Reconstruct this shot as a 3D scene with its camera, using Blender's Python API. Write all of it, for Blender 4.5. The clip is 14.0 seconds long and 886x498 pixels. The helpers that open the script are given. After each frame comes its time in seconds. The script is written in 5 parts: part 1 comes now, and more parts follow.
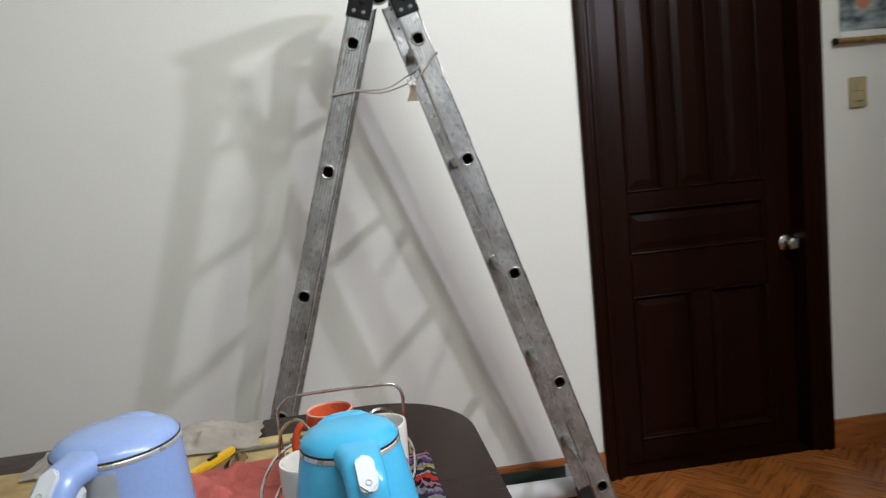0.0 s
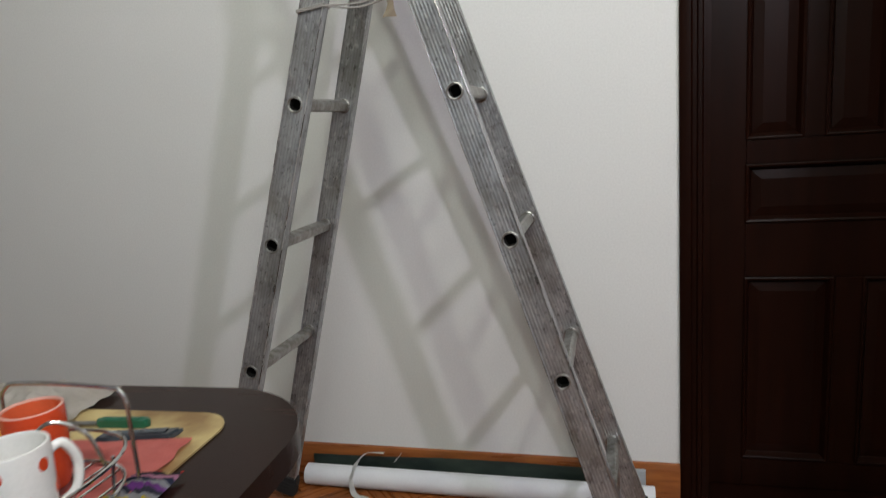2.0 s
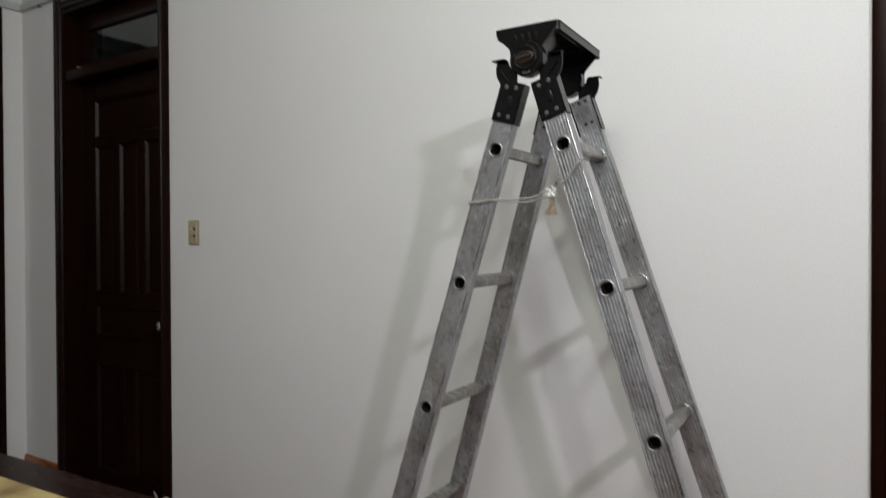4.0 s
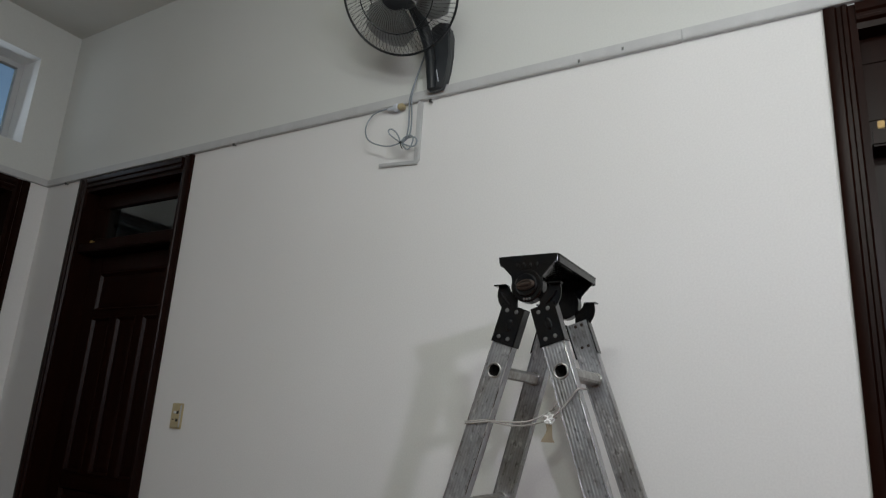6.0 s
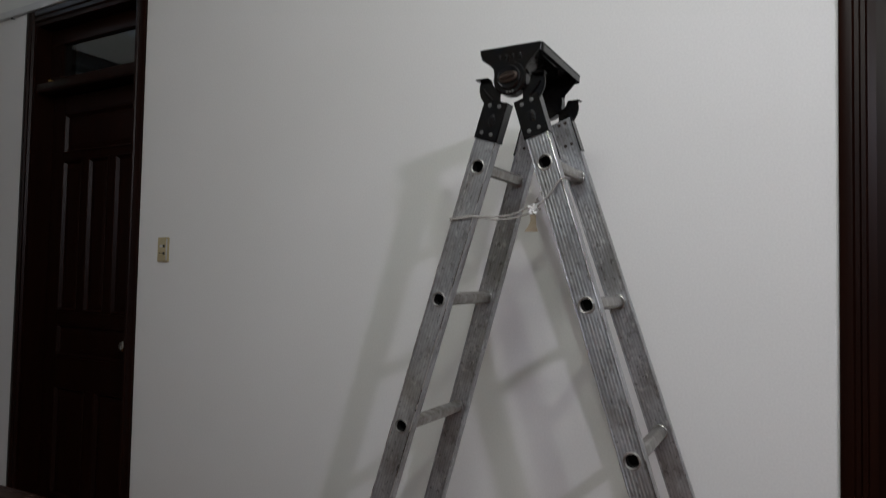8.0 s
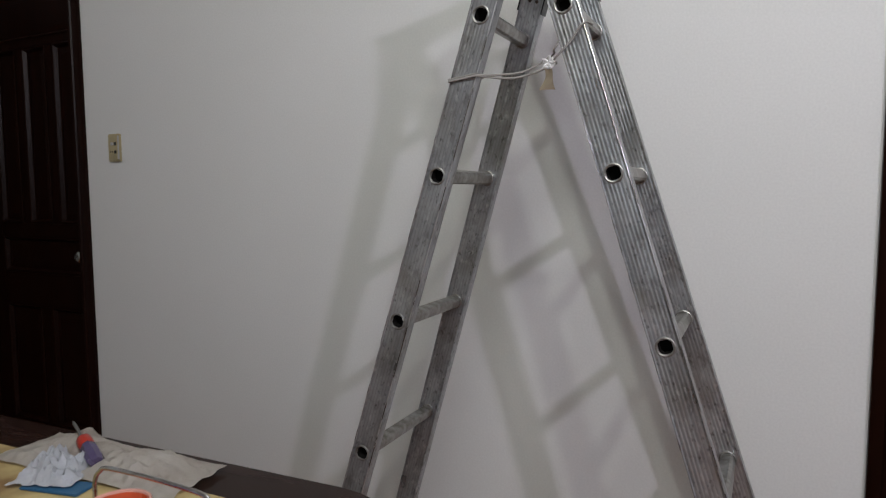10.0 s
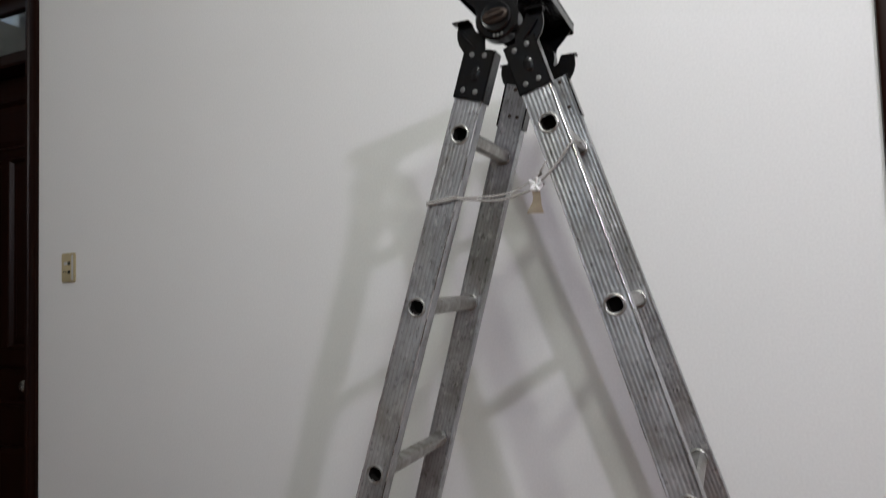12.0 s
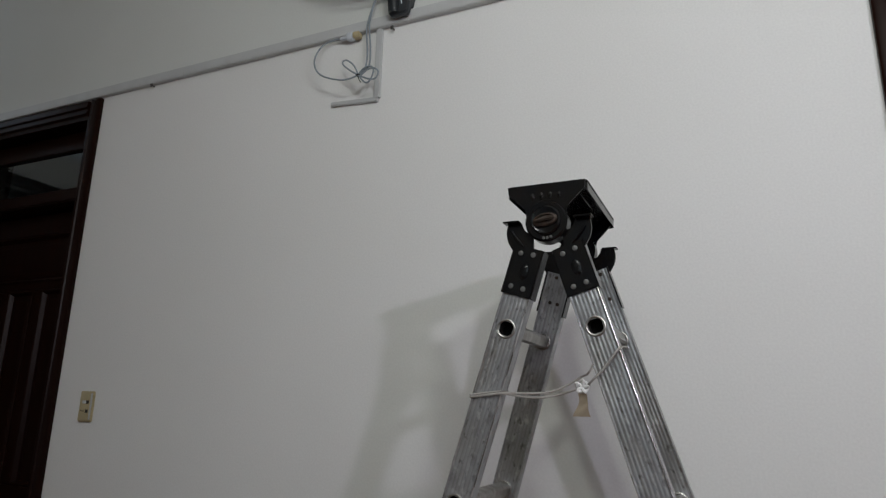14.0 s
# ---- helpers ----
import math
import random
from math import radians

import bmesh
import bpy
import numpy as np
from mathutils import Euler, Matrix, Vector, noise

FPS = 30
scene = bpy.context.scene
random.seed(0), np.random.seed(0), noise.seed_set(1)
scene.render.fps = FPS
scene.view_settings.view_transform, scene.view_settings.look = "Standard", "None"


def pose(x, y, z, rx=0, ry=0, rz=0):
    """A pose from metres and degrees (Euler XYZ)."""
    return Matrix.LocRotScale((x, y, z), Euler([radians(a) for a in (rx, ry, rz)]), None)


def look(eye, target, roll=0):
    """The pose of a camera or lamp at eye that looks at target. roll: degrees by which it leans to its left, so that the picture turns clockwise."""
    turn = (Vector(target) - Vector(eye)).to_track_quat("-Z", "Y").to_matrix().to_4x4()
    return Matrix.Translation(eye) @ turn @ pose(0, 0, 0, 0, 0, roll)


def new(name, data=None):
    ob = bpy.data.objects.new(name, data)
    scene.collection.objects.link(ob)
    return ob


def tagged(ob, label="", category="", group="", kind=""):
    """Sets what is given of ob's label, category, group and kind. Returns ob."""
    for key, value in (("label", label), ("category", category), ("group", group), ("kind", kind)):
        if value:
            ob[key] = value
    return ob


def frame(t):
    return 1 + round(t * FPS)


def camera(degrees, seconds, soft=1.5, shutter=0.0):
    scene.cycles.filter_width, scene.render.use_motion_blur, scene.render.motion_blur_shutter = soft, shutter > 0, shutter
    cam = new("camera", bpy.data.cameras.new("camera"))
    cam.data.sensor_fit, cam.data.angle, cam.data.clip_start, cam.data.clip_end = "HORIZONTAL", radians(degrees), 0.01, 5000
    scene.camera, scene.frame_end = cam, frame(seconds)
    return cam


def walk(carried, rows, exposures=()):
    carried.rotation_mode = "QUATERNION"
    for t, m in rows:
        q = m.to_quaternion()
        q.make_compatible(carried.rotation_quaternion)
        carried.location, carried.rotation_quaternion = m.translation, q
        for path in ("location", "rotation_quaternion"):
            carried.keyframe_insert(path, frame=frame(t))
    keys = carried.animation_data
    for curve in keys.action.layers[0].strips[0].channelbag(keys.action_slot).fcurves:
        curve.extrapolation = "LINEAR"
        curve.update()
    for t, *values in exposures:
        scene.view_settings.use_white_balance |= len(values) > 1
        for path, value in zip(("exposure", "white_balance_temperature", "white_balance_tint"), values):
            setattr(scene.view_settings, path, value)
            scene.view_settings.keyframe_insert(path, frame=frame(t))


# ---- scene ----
cam = camera(68.5, 14.0, 1.15, 0.5)
EXPOSURES = [
    (0, 0.25, 6500, 6), (0.5, 0.03, 6500, 6), (1, -0.01, 6500, 7), (1.5, -0.07, 6500, 7), (2.5, 0.10, 6500, 8), (3, 0.05, 6480, 8), (4, -0.02, 6450, 9),
    (6.5, -0.62, 6350, 9), (7.5, -0.72, 6330, 10), (8.5, -0.39, 6330, 12), (11, -0.18, 6360, 12), (11.5, -0.03, 6360, 12), (12.5, -0.25, 6350, 11), (14, -0.62, 6330, 10),
]
PATH = [
    (0, (0.493, -2.378, 1.238), (0.679, -0.399, 1.022), -5.6),
    (0.5, (0.61, -2.293, 1.2), (0.512, -0.309, 0.969), -5.6),
    (1, (0.83, -2.192, 1.188), (0.386, -0.261, 0.91), -6.1),
    (1.5, (0.976, -2.1, 1.18), (0.493, -0.199, 0.791), -4.0),
    (2, (1.087, -1.998, 1.211), (0.575, -0.1, 0.84), -4.1),
    (2.5, (1.183, -1.965, 1.271), (0.47, -0.117, 0.997), -3.5),
    (3, (1.233, -1.997, 1.305), (0.348, -0.217, 1.092), -1.2),
    (3.5, (1.236, -2.007, 1.339), (0.239, -0.28, 1.182), -0.8),
    (4, (1.212, -2.017, 1.39), (0.161, -0.316, 1.368), -0.2),
    (4.2, (1.202, -2.018, 1.41), (0.138, -0.325, 1.443), -0.4),
    (6.3, (1.211, -2.095, 1.487), (0.236, -0.432, 2.018), 3.5),
    (6.5, (1.217, -2.131, 1.479), (0.274, -0.43, 1.944), 2.9),
    (7, (1.213, -2.097, 1.45), (0.275, -0.362, 1.781), 1.5),
    (7.5, (1.189, -2.049, 1.423), (0.239, -0.299, 1.618), 0.7),
    (8, (1.185, -2.028, 1.346), (0.217, -0.279, 1.426), 1.1),
    (8.5, (1.174, -2.003, 1.28), (0.204, -0.254, 1.283), 0.6),
    (8.7, (1.16, -2.009, 1.262), (0.205, -0.253, 1.213), 0.7),
    (10.8, (0.977, -1.763, 1.248), (0.115, 0.032, 1.07), -0.8),
    (11, (0.977, -1.751, 1.255), (0.086, 0.034, 1.111), -0.4),
    (11.5, (0.963, -1.731, 1.299), (0.101, 0.073, 1.282), -1.6),
    (12, (0.947, -1.732, 1.328), (0.135, 0.093, 1.437), -1.8),
    (12.5, (0.927, -1.732, 1.384), (0.159, 0.092, 1.673), -1.5),
    (13, (0.918, -1.753, 1.426), (0.156, 0.058, 1.796), 0.3),
    (13.5, (0.906, -1.785, 1.449), (0.121, 0.003, 1.882), 1.4),
    (14, (0.893, -1.799, 1.462), (0.086, -0.032, 1.938), 1.3),
]
walk(cam, [(t, look(eye, target, roll)) for t, eye, target, roll in PATH], EXPOSURES)

# ---- world, lights ----
world = bpy.data.worlds.new("world")
scene.world = world
world.use_nodes = True
wn = world.node_tree.nodes
sky = wn.new("ShaderNodeTexSky")
sky.sky_type, sky.sun_disc = "NISHITA", False
sky.sun_elevation, sky.sun_rotation = radians(50), radians(120)
wn["Background"].inputs["Strength"].default_value = 0.12
world.node_tree.links.new(sky.outputs["Color"], wn["Background"].inputs["Color"])


def point_lamp(name, place, watts, colour, radius):
    data = bpy.data.lights.new(name, "POINT")
    data.energy, data.color, data.shadow_soft_size = watts, colour, radius
    ob = new(name, data)
    ob.location = place
    return ob


def window_lamp(name, m, w, h, watts, colour):
    data = bpy.data.lights.new(name, "AREA")
    data.shape, data.size, data.size_y, data.energy, data.color = "RECTANGLE", w, h, watts, colour
    ob = new(name, data)
    ob.matrix_basis = m
    return ob


point_lamp("room_lamp", (2.33, -2.30, 2.37), 80.0, (1.0, 0.94, 1.10), 0.05)
point_lamp("room_lamp", (1.78, -2.35, 2.72), 46.0, (0.94, 1.0, 0.88), 0.06)
window_lamp("ceiling_tube", look((1.1, -2.4, 3.2), (0.6, 0, 1.5)), 1.2, 0.07, 30.0, (0.98, 1.0, 0.94))

# ---- materials ----
def node_material(name, colour, rough=0.6, metal=0.0, second=None, scale=12.0, bump=0.0, fine=220.0, gloss_var=0.1, coat=0.0, stretch=(1, 1, 1), detail=6.0, low=0.35, high=0.7, spread=0.0, shine=0.5):
    """Two scales of colour variation, uneven gloss and a fine relief."""
    m = bpy.data.materials.new(name)
    m.use_nodes = True
    n, l = m.node_tree.nodes, m.node_tree.links
    b = n["Principled BSDF"]
    tc, mp = n.new("ShaderNodeTexCoord"), n.new("ShaderNodeMapping")
    mp.inputs["Scale"].default_value = stretch
    l.new(tc.outputs["Object"], mp.inputs["Vector"])
    big, small = n.new("ShaderNodeTexNoise"), n.new("ShaderNodeTexNoise")
    big.inputs["Scale"].default_value, big.inputs["Detail"].default_value = scale, detail
    small.inputs["Scale"].default_value, small.inputs["Detail"].default_value = fine, 3.0
    l.new(mp.outputs["Vector"], big.inputs["Vector"])
    l.new(mp.outputs["Vector"], small.inputs["Vector"])
    ramp = n.new("ShaderNodeValToRGB")
    ramp.color_ramp.elements[0].position, ramp.color_ramp.elements[1].position = low, high
    second = second or tuple(c * 0.88 for c in colour)
    ramp.color_ramp.elements[0].color, ramp.color_ramp.elements[1].color = (*second, 1), (*colour, 1)
    l.new(big.outputs["Fac"], ramp.inputs["Fac"])
    mix = n.new("ShaderNodeMix")
    mix.data_type, mix.blend_type = "RGBA", "MULTIPLY"
    mix.inputs["Factor"].default_value = 0.14
    l.new(ramp.outputs["Color"], mix.inputs["A"])
    l.new(small.outputs["Fac"], mix.inputs["B"])
    last = mix.outputs["Result"]
    if spread:
        info, hsv, rng = n.new("ShaderNodeObjectInfo"), n.new("ShaderNodeHueSaturation"), n.new("ShaderNodeMapRange")
        rng.inputs["To Min"].default_value, rng.inputs["To Max"].default_value = 1 - spread, 1 + spread
        l.new(info.outputs["Random"], rng.inputs["Value"])
        l.new(rng.outputs["Result"], hsv.inputs["Value"])
        l.new(last, hsv.inputs["Color"])
        last = hsv.outputs["Color"]
    l.new(last, b.inputs["Base Color"])
    r2 = n.new("ShaderNodeMapRange")
    r2.inputs["To Min"].default_value, r2.inputs["To Max"].default_value = max(0.02, rough - gloss_var), min(1, rough + gloss_var)
    l.new(big.outputs["Fac"], r2.inputs["Value"])
    l.new(r2.outputs["Result"], b.inputs["Roughness"])
    b.inputs["Metallic"].default_value = metal
    b.inputs["Coat Weight"].default_value = coat
    b.inputs["Coat Roughness"].default_value = 0.12
    b.inputs["Specular IOR Level"].default_value = shine
    if bump:
        bp = n.new("ShaderNodeBump")
        bp.inputs["Strength"].default_value, bp.inputs["Distance"].default_value = bump, 0.002
        l.new(small.outputs["Fac"], bp.inputs["Height"])
        l.new(bp.outputs["Normal"], b.inputs["Normal"])
    return m


M = {}
M["wall"] = node_material("wall_paint", (0.80, 0.80, 0.79), 0.75, second=(0.77, 0.77, 0.755), scale=1.3, bump=0.12, fine=160)
M["wall_upper"] = node_material("old_wall_paint", (0.69, 0.705, 0.68), 0.8, second=(0.65, 0.665, 0.635), scale=1.1, bump=0.12, fine=160)
M["ceiling"] = node_material("ceiling_paint", (0.66, 0.67, 0.63), 0.85, scale=1.5, bump=0.1)
M["door"] = node_material("varnished_dark_wood", (0.0135, 0.0036, 0.0017), 0.34, second=(0.009, 0.0025, 0.0012), scale=5, stretch=(6, 6, 0.5), bump=0.0, fine=90, gloss_var=0.02, shine=0.10)
M["skirting"] = node_material("skirting_wood", (0.40, 0.135, 0.035), 0.3, second=(0.25, 0.075, 0.02), scale=9, stretch=(0.8, 5, 7), bump=0.05, fine=80, coat=0.2)
M["plank"] = node_material("parquet_wood", (0.36, 0.118, 0.027), 0.28, second=(0.20, 0.060, 0.014), scale=8, stretch=(0.9, 7, 7), bump=0.05, fine=70, coat=0.12, gloss_var=0.06, spread=0.28)
M["subfloor"] = node_material("floor_joint", (0.10, 0.04, 0.015), 0.6)
def stile_material():
    """Worn ribbed aluminium: faint ribs along the stile, brown dirt in patches, dark spots and pale scuffs."""
    m = node_material("ribbed_aluminium", (0.49, 0.503, 0.52), 0.34, metal=0.66, second=(0.34, 0.347, 0.356), scale=26, stretch=(1, 1, 0.5), bump=0.0, fine=150, gloss_var=0.16, low=0.34, high=0.64)
    n, l = m.node_tree.nodes, m.node_tree.links
    b = n["Principled BSDF"]
    tc, wave = n.new("ShaderNodeTexCoord"), n.new("ShaderNodeTexWave")
    wave.bands_direction = "X"
    wave.inputs["Scale"].default_value, wave.inputs["Distortion"].default_value = 40.0, 0.0
    l.new(tc.outputs["Object"], wave.inputs["Vector"])

    def mottle(scale, detail, lo, hi, top, stretch):
        mp, tex, rng = n.new("ShaderNodeMapping"), n.new("ShaderNodeTexNoise"), n.new("ShaderNodeMapRange")
        mp.inputs["Scale"].default_value = stretch
        tex.inputs["Scale"].default_value, tex.inputs["Detail"].default_value = scale, detail
        rng.inputs["From Min"].default_value, rng.inputs["From Max"].default_value = lo, hi
        rng.inputs["To Max"].default_value = top
        l.new(tc.outputs["Object"], mp.inputs["Vector"])
        l.new(mp.outputs["Vector"], tex.inputs["Vector"])
        l.new(tex.outputs["Fac"], rng.inputs["Value"])
        return rng.outputs["Result"]

    def over(colour, amount):
        old = b.inputs["Base Color"].links[0].from_socket
        mix = n.new("ShaderNodeMix")
        mix.data_type = "RGBA"
        mix.inputs["B"].default_value = (*colour, 1)
        l.new(amount, mix.inputs["Factor"])
        l.new(old, mix.inputs["A"])
        l.new(mix.outputs["Result"], b.inputs["Base Color"])

    groove = n.new("ShaderNodeMapRange")
    groove.inputs["From Min"].default_value, groove.inputs["From Max"].default_value = 0.0, 0.4
    groove.inputs["To Min"].default_value, groove.inputs["To Max"].default_value = 0.24, 0.0
    l.new(wave.outputs["Fac"], groove.inputs["Value"])
    over((0.12, 0.105, 0.085), groove.outputs["Result"])
    over((0.20, 0.185, 0.15), mottle(14, 5, 0.48, 0.66, 0.45, (1, 1, 0.5)))
    over((0.72, 0.72, 0.71), mottle(95, 5, 0.57, 0.72, 0.50, (1, 1, 0.5)))
    over((0.06, 0.051, 0.038), mottle(38, 8, 0.55, 0.66, 0.34, (1, 1, 0.7)))
    over((0.05, 0.043, 0.034), mottle(110, 6, 0.58, 0.70, 0.60, (1, 1, 0.55)))
    bp = n.new("ShaderNodeBump")
    bp.inputs["Strength"].default_value, bp.inputs["Distance"].default_value = 0.30, 0.0012
    l.new(mottle(22, 4, 0.26, 0.62, 0.6, (1, 1, 0.5)), bp.inputs["Strength"])
    l.new(wave.outputs["Fac"], bp.inputs["Height"])
    l.new(bp.outputs["Normal"], b.inputs["Normal"])
    return m


M["alu"] = stile_material()
# near-black, stands for the shade deep inside the rung mouths
M["bore_shade"] = node_material("painted_bore_shade", (0.012, 0.011, 0.010), 0.8, shine=0.1)
M["alu_bright"] = node_material("rubbed_aluminium", (0.50, 0.495, 0.48), 0.36, metal=0.8, second=(0.24, 0.225, 0.195), scale=45, bump=0.1, gloss_var=0.12)
M["alu_lip"] = node_material("worn_bright_aluminium_edge", (0.66, 0.66, 0.65), 0.28, metal=0.85, second=(0.22, 0.205, 0.18), scale=50, stretch=(1, 1, 0.35), bump=0.1, gloss_var=0.14, low=0.40, high=0.56)
M["black_steel"] = node_material("black_enamelled_steel", (0.0022, 0.0032, 0.0048), 0.20, second=(0.007, 0.006, 0.005), scale=26, bump=0.06, gloss_var=0.09, shine=0.35)
M["rust"] = node_material("rusty_steel", (0.055, 0.034, 0.022), 0.6, metal=0.4, second=(0.035, 0.025, 0.02), scale=60, bump=0.5)
M["rivet"] = node_material("steel_rivet", (0.17, 0.17, 0.165), 0.45, metal=0.7, scale=60)
M["rubber"] = node_material("black_rubber", (0.018, 0.018, 0.018), 0.75, bump=0.3)
M["string"] = node_material("grey_cord", (0.36, 0.345, 0.32), 0.9, scale=80, bump=0.6)
M["tag"] = node_material("kraft_tag", (0.50, 0.42, 0.31), 0.85, scale=30)
M["paper"] = node_material("white_paper", (0.80, 0.81, 0.84), 0.7, second=(0.72, 0.73, 0.77), scale=5)
M["ribbon"] = node_material("white_ribbon", (0.82, 0.82, 0.81), 0.85, scale=60, bump=0.4)
M["green_sheet"] = node_material("green_film", (0.10, 0.14, 0.115), 0.35, second=(0.03, 0.048, 0.042), scale=6, stretch=(1, 3, 3))
M["grey_strip"] = node_material("grey_strip", (0.42, 0.44, 0.46), 0.5)
M["plastic_white"] = node_material("white_plastic", (0.55, 0.56, 0.56), 0.45, second=(0.50, 0.51, 0.51), scale=14)
M["cream"] = node_material("cream_plastic", (0.50, 0.42, 0.25), 0.42, second=(0.44, 0.37, 0.22), scale=30)
M["slot"] = node_material("dark_slot", (0.02, 0.018, 0.015), 0.6)
M["cable"] = node_material("grey_cable", (0.27, 0.31, 0.34), 0.5, scale=40)
M["fan"] = node_material("dark_grey_plastic", (0.010, 0.012, 0.014), 0.42, second=(0.018, 0.021, 0.024), scale=20, gloss_var=0.08, shine=0.3)
M["fan_shell"] = node_material("grey_plastic_shell", (0.036, 0.040, 0.044), 0.4, second=(0.030, 0.034, 0.038), scale=20, gloss_var=0.08)
M["table"] = node_material("dark_table_wood", (0.026, 0.012, 0.009), 0.26, second=(0.018, 0.009, 0.007), scale=6, stretch=(0.6, 4, 4), bump=0.03, fine=80, shine=0.12)
M["mat"] = node_material("tan_table_mat", (0.56, 0.44, 0.20), 0.6, second=(0.23, 0.135, 0.052), scale=6.5, bump=0.2, fine=120, low=0.36, high=0.57)
M["lilac"] = node_material("lilac_plastic", (0.285, 0.405, 0.76), 0.26, second=(0.27, 0.385, 0.73), scale=3, gloss_var=0.05, coat=0.2)
M["sky"] = node_material("sky_blue_plastic", (0.075, 0.49, 0.84), 0.22, second=(0.065, 0.46, 0.80), scale=3, gloss_var=0.05, coat=0.25)
M["offwhite"] = node_material("pale_plastic", (0.66, 0.70, 0.76), 0.35, scale=15)
M["chrome"] = node_material("chrome_wire", (0.80, 0.80, 0.80), 0.14, metal=1.0, second=(0.55, 0.54, 0.52), scale=50, gloss_var=0.06)
M["steel_rim"] = node_material("polished_rim", (0.82, 0.82, 0.83), 0.28, metal=0.6, second=(0.74, 0.74, 0.75), scale=40)
M["red_lip"] = node_material("pinkish_glaze", (0.80, 0.42, 0.34), 0.2, scale=20)
M["red_glaze"] = node_material("orange_red_glaze", (0.66, 0.075, 0.022), 0.2, second=(0.58, 0.06, 0.018), scale=10, coat=0.3, gloss_var=0.05)
M["red_inside"] = node_material("orange_glaze", (0.72, 0.13, 0.05), 0.28, scale=10)
M["white_glaze"] = node_material("white_glaze", (0.80, 0.79, 0.76), 0.16, second=(0.76, 0.75, 0.72), scale=8, coat=0.3, gloss_var=0.05)
M["coral"] = node_material("coral_cloth", (0.84, 0.27, 0.235), 0.95, second=(0.74, 0.20, 0.175), scale=22, bump=0.8, fine=400)
M["beige_rag"] = node_material("beige_rag", (0.70, 0.655, 0.60), 0.95, second=(0.55, 0.49, 0.43), scale=15, bump=0.8, fine=350)
M["tissue"] = node_material("white_tissue", (0.80, 0.82, 0.87), 0.9, scale=30, bump=0.4)
M["blue_pack"] = node_material("blue_packet", (0.03, 0.12, 0.24), 0.4, scale=20)
M["yellow"] = node_material("yellow_plastic", (0.86, 0.52, 0.02), 0.35, scale=30)
M["green"] = node_material("green_plastic", (0.012, 0.12, 0.065), 0.35, scale=25)
M["steel"] = node_material("tool_steel", (0.35, 0.35, 0.34), 0.35, metal=0.9, second=(0.2, 0.19, 0.18), scale=40)
M["smoke"] = node_material("smoked_plastic", (0.025, 0.032, 0.04), 0.2, second=(0.07, 0.085, 0.10), scale=45)
M["red_plastic"] = node_material("red_handle", (0.42, 0.035, 0.02), 0.3, scale=30)
M["violet_plastic"] = node_material("violet_handle", (0.085, 0.065, 0.14), 0.25, scale=30)
M["brown_clip"] = node_material("tortoise_clip", (0.22, 0.14, 0.07), 0.35, second=(0.03, 0.02, 0.012), scale=70, low=0.42, high=0.55)
M["knob"] = node_material("brushed_knob", (0.55, 0.54, 0.50), 0.25, metal=1.0, scale=40)
M["gilt"] = node_material("gilt_rod", (0.42, 0.27, 0.08), 0.4, metal=0.3, second=(0.22, 0.13, 0.04), scale=40)
M["print"] = node_material("printed_landscape", (0.36, 0.42, 0.44), 0.5, second=(0.035, 0.055, 0.07), scale=9, stretch=(1, 1, 2.2), low=0.38, high=0.62)
M["print_red"] = node_material("printed_rust", (0.55, 0.22, 0.12), 0.5, scale=20)


def glass_material(name, tint, rough):
    m = bpy.data.materials.new(name)
    m.use_nodes = True
    b = m.node_tree.nodes["Principled BSDF"]
    b.inputs["Base Color"].default_value = (*tint, 1)
    b.inputs["Roughness"].default_value, b.inputs["Transmission Weight"].default_value = rough, 1.0
    return m


M["blade"] = glass_material("smoky_blade", (0.42, 0.43, 0.45), 0.32)
M["glass"] = glass_material("window_glass", (0.75, 0.82, 0.78), 0.03)


def striped_cloth():
    """Knitted bands of black, white, red, yellow and violet."""
    m = node_material("striped_knit", (0.1, 0.1, 0.1), 0.95, bump=0.8, fine=500)
    n, l = m.node_tree.nodes, m.node_tree.links
    tc, sep, wave = n.new("ShaderNodeTexCoord"), n.new("ShaderNodeSeparateXYZ"), n.new("ShaderNodeMath")
    ramp = n.new("ShaderNodeValToRGB")
    ramp.color_ramp.interpolation = "CONSTANT"
    cols = [(0.012, 0.012, 0.02), (0.55, 0.03, 0.02), (0.02, 0.02, 0.035), (0.36, 0.36, 0.37), (0.02, 0.02, 0.05), (0.62, 0.48, 0.03), (0.30, 0.30, 0.32), (0.03, 0.03, 0.05), (0.16, 0.04, 0.22), (0.28, 0.28, 0.30), (0.015, 0.02, 0.05), (0.45, 0.2, 0.3)]
    e = ramp.color_ramp.elements
    e[0].color = (*cols[0], 1)
    e[1].position, e[1].color = 1 / len(cols), (*cols[1], 1)
    for i, c in enumerate(cols[2:], 2):
        e.new(i / len(cols)).color = (*c, 1)
    warp, add = n.new("ShaderNodeTexNoise"), n.new("ShaderNodeMath")
    warp.inputs["Scale"].default_value = 30
    l.new(tc.outputs["Object"], warp.inputs["Vector"])
    l.new(tc.outputs["Object"], sep.inputs["Vector"])
    wave.operation, wave.inputs[1].default_value = "MULTIPLY_ADD", 9.0
    l.new(sep.outputs["Y"], wave.inputs[0])
    add.operation, add.inputs[1].default_value = "MULTIPLY", 0.22
    l.new(warp.outputs["Fac"], add.inputs[0])
    l.new(add.outputs["Value"], wave.inputs[2])
    frac = n.new("ShaderNodeMath")
    frac.operation = "FRACT"
    l.new(wave.outputs["Value"], frac.inputs[0])
    l.new(frac.outputs["Value"], ramp.inputs["Fac"])
    l.new(ramp.outputs["Color"], n["Principled BSDF"].inputs["Base Color"])
    return m


